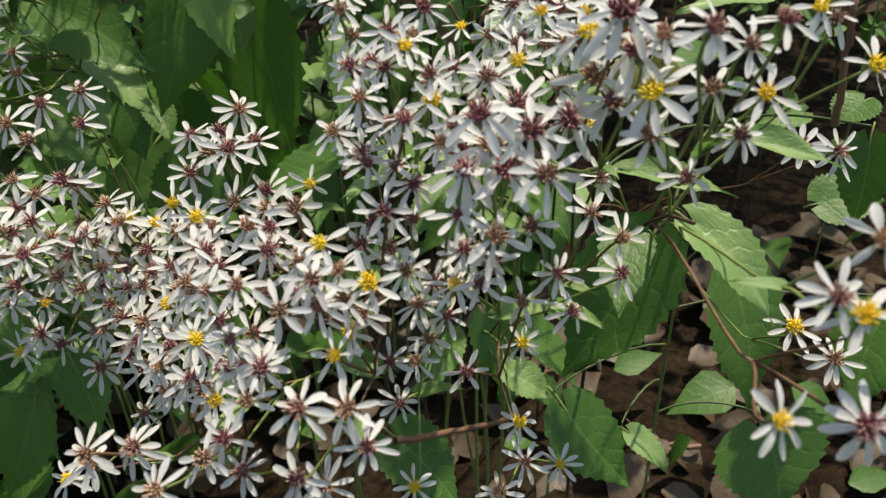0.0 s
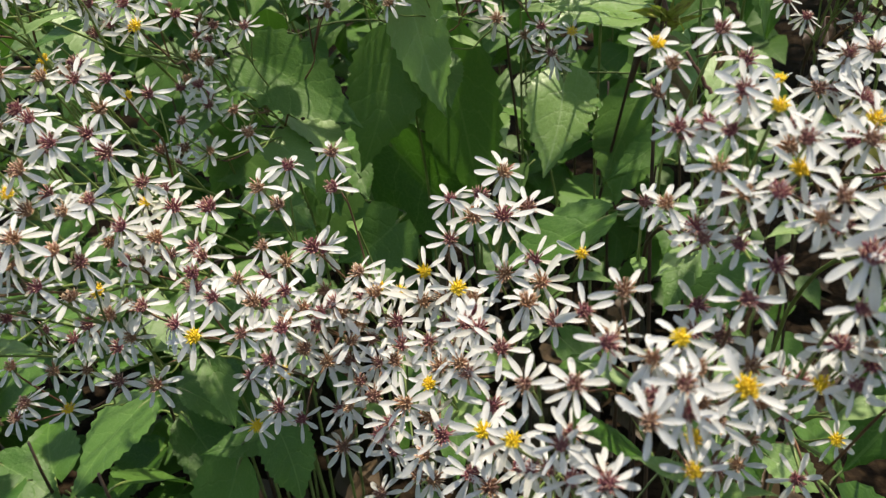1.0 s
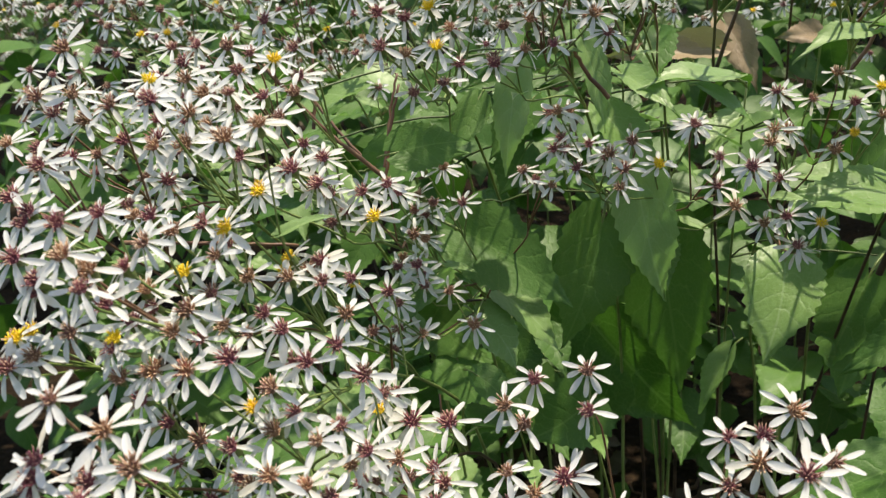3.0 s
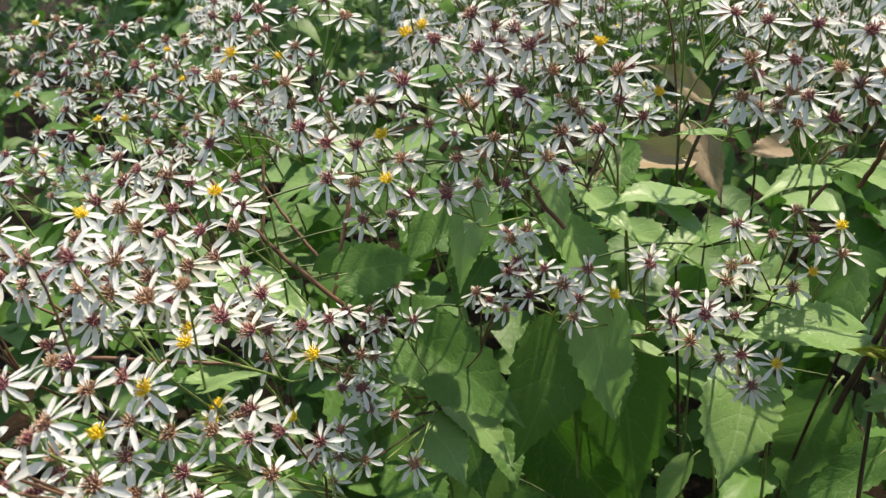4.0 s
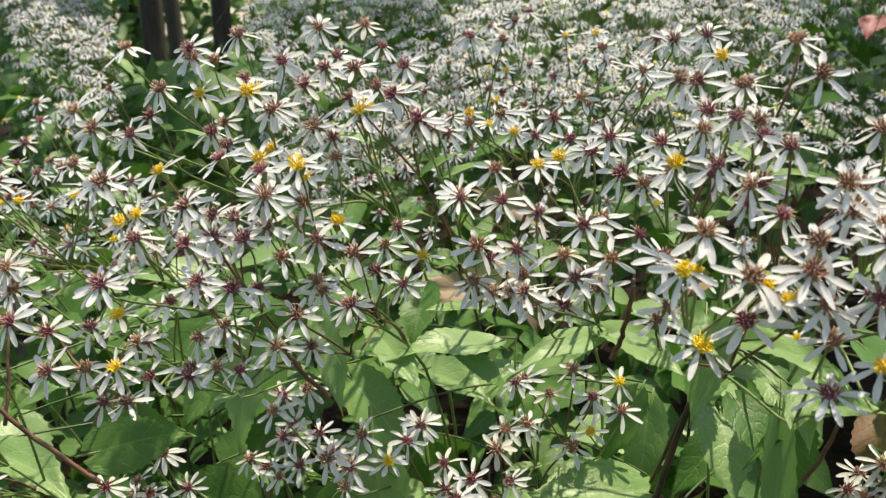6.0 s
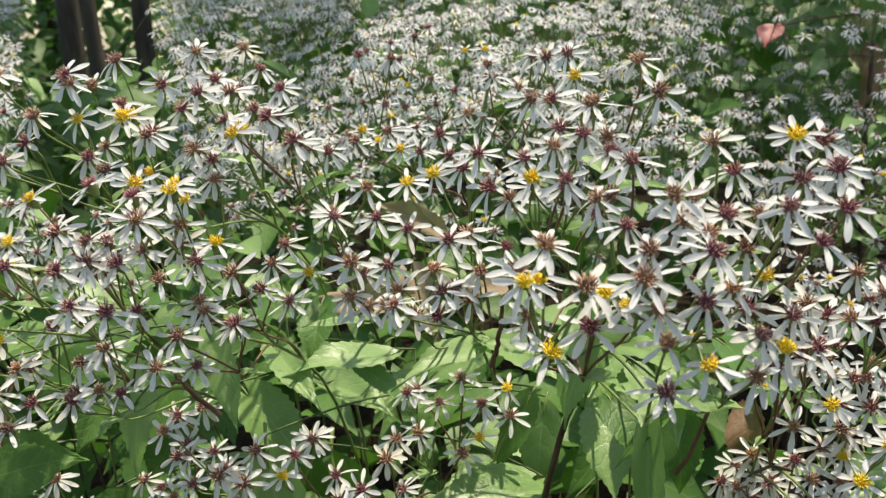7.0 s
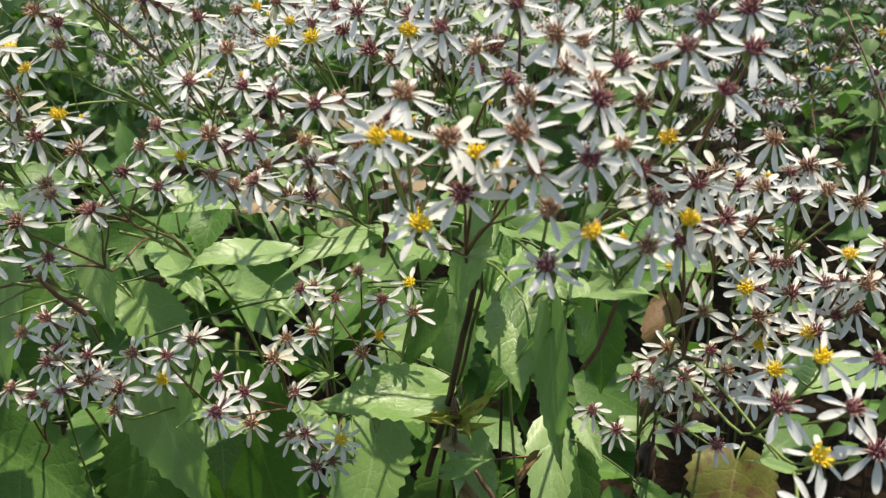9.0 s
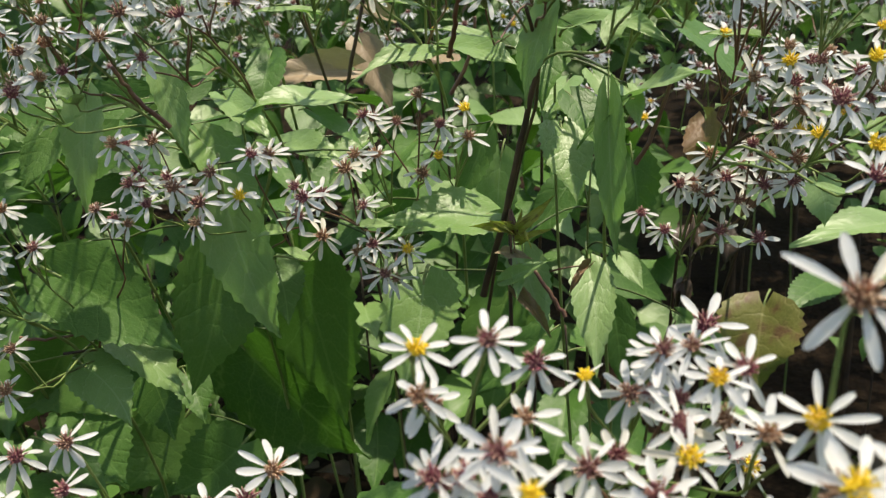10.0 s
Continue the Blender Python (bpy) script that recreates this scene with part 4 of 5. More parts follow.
broad_shoot((-0.11, 0.78), [(-161, 570, 549, -153, 577, 459, 0.46, 'pale'), (-182, 610, 571, -151, 605, 526, 0.6, 'pale'), (-154, 680, 477, -121, 685, 338, 0.48, 'dark'), (-211, 715, 388, -115, 700, 302, 0.73, 'dark'), (-67, 665, 453, -70, 617, 397, 0.78, 'pale'), (-24, 629, 505, -78, 586, 507, 0.58, 'pale'), (-99, 690, 369, -116, 680, 317, 0.46, 'pale'), (-11, 680, 436, -34, 660, 367, 0.64, 'dark'), (-21, 630, 558, -39, 620, 516, 0.51, 'green'), (-12, 660, 536, -18, 650, 482, 0.5, 'pale')],
            501, "leafy aster shoot with large drooping heart-shaped leaves", 0.1)
broad_shoot((0.05, 0.74), [(40, 640, 466, 43, 585, 421, 0.43, 'pale'), (-4, 575, 504, 1, 545, 467, 0.55, 'pale'), (71, 670, 528, 76, 660, 480, 0.67, 'green'), (10, 620, 433, -38, 600, 398, 0.53, 'green'), (93, 620, 441, 123, 600, 421, 0.41, 'green'), (59, 637, 475, 68, 613, 462, 0.5, 'pale'), (32, 670, 516, 3, 650, 478, 0.65, 'green'), (60, 680, 422, 67, 660, 370, 0.62, 'green')],
            502, "leafy aster shoot with crinkled green leaves")
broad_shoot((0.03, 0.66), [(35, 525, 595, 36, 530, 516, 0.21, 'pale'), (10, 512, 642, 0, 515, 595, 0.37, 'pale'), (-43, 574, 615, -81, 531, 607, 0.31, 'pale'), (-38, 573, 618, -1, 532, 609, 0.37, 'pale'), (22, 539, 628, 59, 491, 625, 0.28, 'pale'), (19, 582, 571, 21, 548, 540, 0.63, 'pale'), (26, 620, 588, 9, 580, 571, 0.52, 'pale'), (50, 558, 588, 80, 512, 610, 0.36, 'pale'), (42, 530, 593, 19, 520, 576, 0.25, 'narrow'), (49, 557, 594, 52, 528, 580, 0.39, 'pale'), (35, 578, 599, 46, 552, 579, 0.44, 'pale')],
            503, "leafy aster shoot with upper leaves coloured pale as if sunlit")
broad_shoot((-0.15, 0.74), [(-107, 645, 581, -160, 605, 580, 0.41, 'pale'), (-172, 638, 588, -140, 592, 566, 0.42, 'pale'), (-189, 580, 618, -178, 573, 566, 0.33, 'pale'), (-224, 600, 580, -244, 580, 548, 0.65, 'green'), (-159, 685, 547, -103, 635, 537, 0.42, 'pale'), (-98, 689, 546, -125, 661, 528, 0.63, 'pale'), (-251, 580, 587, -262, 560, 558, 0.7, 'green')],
            504, "leafy aster shoot with spreading leaves coloured pale as if sunlit")
broad_shoot((-0.32, 0.68), [(-220, 635, 592, -270, 615, 583, 0.50, 'green'), (-267, 600, 602, -296, 585, 578, 0.60, 'green'), (-190, 650, 596, -229, 630, 579, 0.50, 'green'), (-268, 660, 597, -297, 650, 601, 0.60, 'green'), (-316, 570, 550, -252, 555, 569, 0.54, 'green'), (-366, 565, 564, -322, 555, 589, 0.42, 'pale'), (-356, 530, 557, -294, 515, 541, 0.47, 'pale'), (-226, 575, 603, -236, 568, 543, 0.36, 'pale'), (-356, 530, 603, -370, 520, 613, 0.65, 'pale'), (-230, 610, 548, -243, 600, 519, 0.92, 'green')],
            505, "leafy aster shoot with rounded green leaves")
broad_shoot((0.13, 0.45), [(87, 288, 497, 118, 265, 471, 0.63, 'pale'), (66, 310, 508, 105, 295, 501, 0.35, 'pale'), (105, 310, 521, 145, 300, 510, 0.35, 'pale'), (94, 370, 439, 63, 350, 362, 0.68, 'green'), (147, 390, 404, 164, 370, 328, 0.71, 'green'), (57, 360, 340, 87, 340, 291, 0.75, 'green'), (101, 385, 297, 125, 375, 277, 0.6, 'pale'), (174, 340, 504, 176, 330, 468, 0.66, 'green'), (191, 410, 276, 214, 380, 238, 1.47, 'green'), (239, 400, 368, 216, 380, 319, 0.93, 'green')],
            506, "low aster shoot with broad leaves over dark soil")
broad_shoot((0.02, 0.47), [(26, 375, 356, 50, 365, 337, 0.79, 'pale'), (-35, 350, 332, 4, 330, 305, 0.75, 'green'), (16, 400, 374, 28, 380, 337, 0.8, 'green')],
            507, "low aster shoot with dark green leaves")
broad_shoot((-0.27, 0.53), [(-279, 445, 279, -303, 430, 200, 0.62, 'green'), (-258, 460, 293, -299, 440, 289, 0.65, 'green'), (-251, 455, 302, -231, 440, 257, 0.72, 'green')],
            508, "low aster shoot with dark green leaves")


# ---- leafy shoots under and between the flowers ----
def leafy_shoot(root, height, seed, count=7):
    rng = random.Random(seed)
    o = Vector((root[0], root[1], 0.0))
    plant = tagged(new("aster_shoot"), "leafy green aster shoot without flowers, growing from the soil", "plant", "aster shoots")
    plant.location = o
    top = Vector((o.x + rng.uniform(-0.03, 0.03), o.y - rng.uniform(0.0, 0.05), height))
    path = bezier(o, o + Vector((0, 0, height * 0.4)), top - Vector((0, 0, 0.08)), top, 10)
    s = Soup()
    s.add(*tube(path, np.linspace(0.002, 0.001, 10), 6))
    put("stem", s.mesh("stem", M_STEM), plant, Matrix.Translation(-o))
    for k in range(count):
        q = 0.55 + 0.45 * (k + 0.5) / count
        at = Vector(path[min(9, int(q * 9))])
        a = k * 2.4 + rng.uniform(-0.5, 0.5) + seed
        out = Vector((math.cos(a), math.sin(a), 0))
        L = rng.uniform(0.055, 0.1) * (1.2 - 0.4 * q)
        b = at + out * 0.02
        t = b + (out + Vector((0, -0.25, rng.uniform(-0.9, 0.1)))).normalized() * L
        leaf(plant, o, b, t, out * 0.4 + Vector((0, -0.3, 0.9)), "green" if rng.random() < 0.93 else "pale", rng, rng.uniform(0.9, 1.15))
    return plant


rng_shoot = random.Random(21)
for i in range(64):
    col, row = i % 10, i // 10
    x = -0.62 + 0.105 * col + rng_shoot.uniform(-0.04, 0.04)
    y = 0.42 + 0.075 * row + rng_shoot.uniform(-0.03, 0.03)
    if y < 0.88 and x > -0.3:
        continue
    leafy_shoot((x, y), 0.27 + 0.10 * min(1.0, (y - 0.4) / 0.5) + rng_shoot.uniform(-0.05, 0.02), 100 + i, rng_shoot.choice((6, 7, 8)))


for i, (x, y, h) in enumerate(((-0.27, 0.80, 0.53), (-0.14, 0.84, 0.53), (-0.02, 0.86, 0.52), (0.06, 0.82, 0.49), (-0.17, 0.90, 0.54), (-0.34, 0.86, 0.55))):
    leafy_shoot((x, y), h - 0.13, 180 + i, 7)


# ---- the bank of asters behind, past counting ----
def far_flowers(name, count, area, top, seed, scale=1.0):
    rng = np.random.default_rng(seed)
    s_v, s_f, s_i, n = [], [], [], 0
    for _ in range(count):
        x, y = area(rng)
        z = top(x, y) - abs(rng.normal(0, 0.05))
        c = np.array([x, y, z])
        nrm = np.array([rng.normal(0, 0.3), -0.45 + rng.normal(0, 0.3), 1.0])
        nrm /= np.linalg.norm(nrm)
        a = np.cross(nrm, [0.3, 0.9, 0.1])
        a /= np.linalg.norm(a)
        b = np.cross(nrm, a)
        k = rng.integers(5, 10)
        ph, drop = rng.uniform(0, 6), rng.uniform(0.0, 0.95)
        R = 0.0115 * scale * rng.uniform(0.62, 1.22)
        for i in range(k):
            th = ph + 6.2832 * (i + rng.uniform(-0.15, 0.15)) / k
            d, e = a * math.cos(th) + b * math.sin(th), -a * math.sin(th) + b * math.cos(th)
            w = 0.0015 * scale
            pts = [c + d * 0.002 - e * w * 0.5, c + d * 0.002 + e * w * 0.5, c + d * R * 0.7 + e * w - nrm * drop * R * 0.5, c + d * R - nrm * drop * R, c + d * R * 0.7 - e * w - nrm * drop * R * 0.5]
            s_v += pts
            s_f.append((n, n + 1, n + 2, n + 3, n + 4))
            s_i.append(0)
            n += 5
        slot = 2 if rng.random() < 0.16 else 1
        ring = [c + (a * math.cos(q) + b * math.sin(q)) * 0.0026 * scale + nrm * 0.0005 for q in np.linspace(0, 6.2832, 6, endpoint=False)]
        s_v += ring + [c + nrm * 0.003 * scale]
        s_f += [(n + q, n + (q + 1) % 6, n + 6) for q in range(6)]
        s_i += [slot] * 6
        n += 7
        foot = c + np.array([rng.normal(0, 0.02), 0.03, -0.06])
        w = np.array([0.0006, 0, 0])
        s_v += [c - w, c + w, foot + w, foot - w]
        s_f.append((n, n + 1, n + 2, n + 3))
        s_i.append(3)
        n += 4
    me = mesh(name, s_v, s_f, [M_PETAL, M_PURPLE, M_YELLOW, M_GREEN], False, s_i)
    return tagged(put(name, me), "dense bank of small white asters in bloom further back", "flowers", kind="stuff")


def far_leaves(name, count, area, top, spread, seed, mat, size=(0.03, 0.075), label="mass of green leaves below the far asters"):
    rng = np.random.default_rng(seed)
    V, F, U, n = [], [], [], 0
    prof = ((0, 0.1), (0.16, 0.8), (0.34, 1.0), (0.6, 0.72), (0.82, 0.3), (1.0, 0.0))
    for _ in range(count):
        x, y = area(rng)
        z = top(x, y) - spread[0] - rng.uniform(0, 1) ** 1.3 * spread[1]
        L = rng.uniform(*size)
        d = np.array([rng.normal(0, 1), rng.normal(-0.3, 0.8), rng.normal(-0.35, 0.45)])
        d /= np.linalg.norm(d)
        up = np.array([rng.normal(0, 0.3), -0.3 + rng.normal(0, 0.3), 1.0])
        e = np.cross(up, d)
        e /= np.linalg.norm(e) + 1e-9
        m = np.cross(d, e)
        c = np.array([x, y, z])
        W = L * rng.uniform(0.26, 0.36)
        for s, w in prof:
            mid = c + d * L * s - m * L * 0.25 * s * s
            V += [mid - e * W * w + m * W * w * 0.25, mid, mid + e * W * w + m * W * w * 0.25]
            U += [(s, 0.5 - 0.5 * w), (s, 0.5), (s, 0.5 + 0.5 * w)]
        for i in range(5):
            F += [(n + 3 * i, n + 3 * i + 1, n + 3 * i + 4, n + 3 * i + 3), (n + 3 * i + 1, n + 3 * i + 2, n + 3 * i + 5, n + 3 * i + 4)]
        n += 18
    return tagged(put(name, mesh(name, V, F, mat, True, None, U)), label, "foliage", kind="stuff")


def bank_top(x, y):
    rise = 0.11 * min(1.0, max(0.0, (y - 0.9) / 0.45)) + 0.17 * min(1.0, max(0.0, (y - 1.12) / 0.5)) + 0.06 * max(0.0, y - 1.6)
    return 0.575 + rise + 0.085 * noise.noise((x * 3.5, y * 3.5, 1)) + 0.06 * noise.noise((x * 1.3, y * 1.3, 7))


def bearing(x, y):
    """Degrees from the y axis, seen from the open side."""
    return math.degrees(math.atan2(x + 0.05, y - 0.15))


def bank_area(rng):
    while True:
        y = 1.05 + 1.6 * rng.random() ** 1.5 if rng.random() < 0.85 else rng.uniform(2.6, 3.6)
        x = rng.uniform(-0.85, 0.55) * (0.55 + 0.7 * y)
        a = bearing(x, y) + 2.2 * noise.noise((x * 3.0, y * 3.0, 11))
        # two gaps in the bank open on the trees behind
        if y > 1.2 and (-30.5 < a < -21.4 + 0.8 * math.sin(7 * y) or a < -36):
            continue
        # the clump thins towards the side where other leaves stand
        if a > 14 and rng.random() < (0.6 if y < 1.6 else 0.15):
            continue
        # small dark openings between the heads
        if noise.noise((x * 13.0, y * 13.0, 3)) < -0.2 and rng.random() < 0.7:
            continue
        # the front of the bank stands as plants of their own
        if y < 1.22 and abs(x) < 1.0:
            continue
        # clumps with gaps
        if noise.noise((x * 4.0, y * 4.0, 5)) < -0.14 and rng.random() < 0.85:
            continue
        return x, y


def low_area(rng):
    while True:
        y = 0.86 + 3.0 * rng.random() ** 1.2
        x = rng.uniform(-0.85, 0.8) * (0.62 + 0.62 * y) if rng.random() < 0.86 else rng.uniform(-2.4, 2.2)
        a = bearing(x, y) + 2.2 * noise.noise((x * 3.0, y * 3.0, 11))
        if a > 12.5 and y < 1.65:
            continue
        if y < 1.2 or not (-30.5 < a < -21.4 or a < -36):
            return x, y


far_flowers("aster_bank", 9000, bank_area, bank_top, 31, 1.0)
rng_bank = random.Random(77)
for k in range(24):
    cx = -0.88 + 0.13 * (k % 12) + rng_bank.uniform(-0.05, 0.05)
    cy = 0.93 + 0.17 * (k // 12) + rng_bank.uniform(-0.05, 0.06)
    # an opening in the front of the bank shows shaded leaves
    if -21 < bearing(cx, cy) < 9 and cy < 1.03:
        continue
    if -29 < bearing(cx, cy) < -21 and cy > 1.03:
        continue
    heads = []
    for _ in range(13):
        hx, hy = cx + rng_bank.gauss(0, 0.045), cy + rng_bank.gauss(0, 0.04)
        heads.append((1000 * hx, 1000 * hy, 1000 * (bank_top(hx, hy) - abs(rng_bank.gauss(0, 0.035)))))
    aster_plant((cx, cy + 0.1), heads, yellow=(rng_bank.randrange(13), rng_bank.randrange(13)), seed=400 + k,
                label="white wood aster in bloom at the front of the dense bank")

far_leaves("aster_bank_leaves", 7600, low_area, bank_top, (0.05, 0.42), 32, M_LEAF)
# some bank leaves take the lighter colour, as if the sun caught them
far_leaves("pale_bank_leaves", 500, low_area, bank_top, (0.04, 0.25), 33, M_LEAF_PALE_LIT)


def edge_area(rng):
    y = 0.75 + 1.3 * rng.random()
    return 0.14 + 0.18 * y + 0.6 * rng.random(), y


def gap_area(rng):
    y = 2.1 + 1.2 * rng.random()
    return -0.05 + (y - 0.15) * math.tan(radians(rng.uniform(-33, -21))), y


far_leaves("gap_bushes", 620, gap_area, lambda x, y: 0.6 + 0.1 * noise.noise((x * 3, y * 3, 6)), (-0.03, 0.45), 35, M_LEAF, (0.06, 0.12), "low bushes in the gap behind the asters")
def edge_top(x, y):
    return 0.57 + 0.04 * max(0.0, y - 1.2) + 0.1 * noise.noise((x * 4, y * 4, 9))


far_leaves("edge_leaves", 1150, edge_area, edge_top, (-0.04, 0.35), 34, M_LEAF, (0.015, 0.04), "small leaves of weeds beside the asters")
# the same weeds' leaves, with sunlight put into the paler colour
far_leaves("pale_edge_leaves", 330, edge_area, edge_top, (-0.07, 0.25), 37, M_LEAF_PALE_LIT, (0.012, 0.034), "small pale leaves of weeds beside the asters")


def edge_twigs(count, seed):
    rng = random.Random(seed)
    s = Soup()
    for _ in range(count):
        x, y = edge_area(rng)
        z = edge_top(x, y) - rng.uniform(-0.06, 0.1)
        a, L = rng.uniform(0, 6.283), rng.uniform(0.05, 0.15)
        end = Vector((x + math.cos(a) * L, y + math.sin(a) * L * 0.5, z + rng.gauss(0.03, 0.05)))
        start = Vector((x, y, z - 0.05))
        mid = start.lerp(end, 0.5) + Vector((rng.gauss(0, 0.01), 0, rng.gauss(0.012, 0.008)))
        s.add(*tube(bezier(start, start.lerp(mid, 0.7), mid, end, 6), np.linspace(0.0012, 0.0005, 6), 4))
    return tagged(put("edge_twigs", s.mesh("edge_twigs", M_REDSTEM)), "thin brown twigs of weeds beside the asters", "twigs", kind="stuff")


edge_twigs(150, 38)


def edge_bloom(rng):
    y = 1.1 + 1.1 * rng.random()
    return -0.05 + (y - 0.15) * math.tan(radians(rng.uniform(14, 30))), y


far_flowers("edge_asters", 330, edge_bloom, lambda x, y: 0.6 + 0.08 * (y - 1.1) + 0.13 * noise.noise((x * 6, y * 6, 8)), 36)


# ---- trees round the clearing ----
def bark_material():
    n = Nodes("tree_bark")
    pos = n.add("TexCoord").outputs["Object"]
    m = n.add("Mapping")
    m.inputs["Scale"].default_value = (30, 30, 5)
    n.link(pos, m.inputs[0])
    g = n.noise(1.0, 6, m.outputs[0])
    n.base(n.ramp(g, (0.35, (0.02, 0.015, 0.011)), (0.65, (0.09, 0.07, 0.05))), 0.9)
    n.bump(g, 0.9, 0.01)
    return n.mat


M_BARK = bark_material()
M_TREE_LEAF = leaf_material("tree_leaf", (0.05, 0.11, 0.015), (0.1, 0.19, 0.025), (0.2, 0.3, 0.06), 0.45)


def crown_mesh(rng, centre, radii, count, size, gaps, o):
    V, F, U, n = [], [], [], 0
    prof = ((0, 0.12), (0.3, 0.9), (0.55, 1.0), (0.8, 0.6), (1.0, 0.0))
    while n < count * 15:
        q = np.array([rng.gauss(0, 0.5), rng.gauss(0, 0.5), rng.gauss(0, 0.5)])
        if np.linalg.norm(q) > 1.15:
            continue
        c = np.array(centre) + q * radii
        if noise.noise(((c[0] + o.x) * 1.7, (c[1] + o.y) * 1.7, c[2] * 0.9)) < gaps:
            continue
        L = rng.uniform(*size)
        d = np.array([rng.gauss(0, 1), rng.gauss(0, 1), rng.gauss(-0.3, 0.4)])
        d /= np.linalg.norm(d)
        e = np.cross([rng.gauss(0, 0.35), rng.gauss(0, 0.35), 1.0], d)
        e /= np.linalg.norm(e)
        for s, w in prof:
            mid = c + d * L * s - np.array([0, 0, 0.2 * L * s * s])
            V += [mid - e * L * 0.3 * w, mid, mid + e * L * 0.3 * w]
            U += [(s, 0.5 - 0.5 * w), (s, 0.5), (s, 0.5 + 0.5 * w)]
        for i in range(4):
            F += [(n + 3 * i, n + 3 * i + 1, n + 3 * i + 4, n + 3 * i + 3), (n + 3 * i + 1, n + 3 * i + 2, n + 3 * i + 5, n + 3 * i + 4)]
        n += 15
    return mesh("crown", V, F, M_TREE_LEAF, True, None, U)


def tree(root, height, girth, lean, crown_at, radii, count, seed, gaps=-0.12, size=(0.07, 0.13)):
    rng = random.Random(seed)
    o = Vector((*root, 0))
    t = tagged(new("tree"), "slender dark-barked tree with a light leafy crown, behind the asters or added for shade", "tree", "trees")
    t.location = o
    top = Vector((lean[0], lean[1], height))
    path = bezier((0, 0, -0.1), (0.05 * rng.uniform(-1, 1), 0, height * 0.35), top - Vector((0, 0, height * 0.3)), top, 14)
    s = Soup()
    s.add(*tube(path, np.linspace(girth, girth * 0.35, 14), 10))
    put("trunk", s.mesh("trunk", M_BARK), t)
    c = Vector(crown_at) - o
    for k in range(7):
        a = Vector(path[rng.randint(8, 13)])
        e = c + Vector((rng.gauss(0, radii[0] * 0.45), rng.gauss(0, radii[1] * 0.45), rng.gauss(0, radii[2] * 0.35)))
        l = Soup()
        l.add(*tube(bezier(a, a + (e - a) * 0.3 + Vector((0, 0, 0.3)), e - Vector((0, 0, 0.2)), e, 9), np.linspace(girth * 0.35, 0.008, 9), 6))
        put("limb", l.mesh("limb", M_BARK), t)
    put("crown", crown_mesh(rng, tuple(c), np.array(radii), count, size, gaps, o), t)
    return t


# two unseen trees, added outside the view, reach over the bank to shade it
tree((-2.9, 2.5), 5.6, 0.09, (1.9, 0.2), (-0.6, 3.05, 5.3), (0.8, 0.8, 0.4), 1050, 41, -0.3, (0.09, 0.16))
tree((3.1, 3.6), 5.8, 0.08, (-1.8, -0.5), (1.05, 2.95, 5.3), (0.95, 0.7, 0.4), 430, 50, -0.08, (0.08, 0.14))
tree((-2.02, 3.9), 5.6, 0.055, (0.1, 0.2), (-2.2, 4.35, 5.3), (1.2, 1.2, 0.9), 600, 51)
tree((-1.86, 4.25), 5.8, 0.05, (0.1, 0.3), (-1.8, 4.9, 5.2), (1.3, 1.3, 1.0), 600, 42)
tree((-1.72, 3.55), 5.6, 0.035, (-0.2, 0.2), (-2.1, 3.9, 5.0), (1.1, 1.1, 0.9), 500, 43)
tree((-2.75, 4.4), 6.0, 0.09, (0.2, 0.2), (-2.9, 4.6, 5.0), (1.7, 1.7, 1.1), 700, 49)
tree((0.6, 7.4), 6.5, 0.12, (0.1, 0.1), (0.7, 7.4, 5.0), (2.0, 2.0, 1.6), 900, 44)
tree((2.6, 5.8), 6.0, 0.1, (-0.4, -0.3), (2.0, 5.2, 5.0), (1.8, 1.8, 1.3), 900, 45)
tree((-3.6, 6.6), 6.5, 0.12, (0.1, 0.0), (-3.5, 6.5, 5.0), (2.0, 2.0, 1.6), 900, 46)


def thicket_area(rng):
    while True:
        x, y = rng.uniform(-7.5, 7.5), rng.uniform(-7.5, 8.0)
        # beyond the back, an unseen ring is added to cut low sky light
        if y > 4.3 or (math.hypot(x, y) > 3.6 and (abs(x) > 2.6 + 0.3 * y or y < -3)):
            return x, y


def thicket_top(x, y):
    return 1.5 + 0.5 * noise.noise((x * 0.8, y * 0.8, 2))


far_leaves("thicket", 11000, thicket_area, thicket_top, (0.0, 2.2), 51, M_LEAF, (0.1, 0.19), "shady woodland thicket, with an unseen ring added to block low sky light")
def back_area(rng):
    return rng.uniform(-4.5, 4.0), 4.3 + 2.2 * rng.random()


far_leaves("back_thicket", 6500, back_area, thicket_top, (0.0, 1.5), 53, M_LEAF, (0.08, 0.16), "dark leafy bushes behind the aster bank")
# thicket leaves again, brighter in colour in place of sun spots
far_leaves("sunlit_thicket", 2200, thicket_area, thicket_top, (0.0, 1.2), 52, M_TREE_LEAF, (0.09, 0.16), "thicket leaves coloured a brighter yellow-green to look sunlit")


# ---- low growth and litter over the soil ----
def near_area(rng):
    return rng.uniform(-1.0, 0.75), rng.uniform(0.12, 1.1)


def wide_area(rng):
    while True:
        x, y = rng.normal(0, 2.6), rng.normal(0.5, 2.6)
        if not (-0.95 < x < 0.85 and 0.0 < y < 4.2):
            return x, y


def flat_low(x, y):
    return 0.16 + 0.06 * noise.noise((x * 6, y * 6, 4))


M_LITTER = leaf_material("leaf_litter", (0.03, 0.018, 0.01), (0.08, 0.05, 0.028), (0.14, 0.1, 0.06), 0.1)
far_leaves("woodland_herbs", 2600, wide_area, lambda x, y: 0.13 + 0.08 * noise.noise((x * 1.5, y * 1.5, 4)), (0.0, 0.13), 63, M_LEAF, (0.05, 0.11), "low green woodland herbs round the clearing")
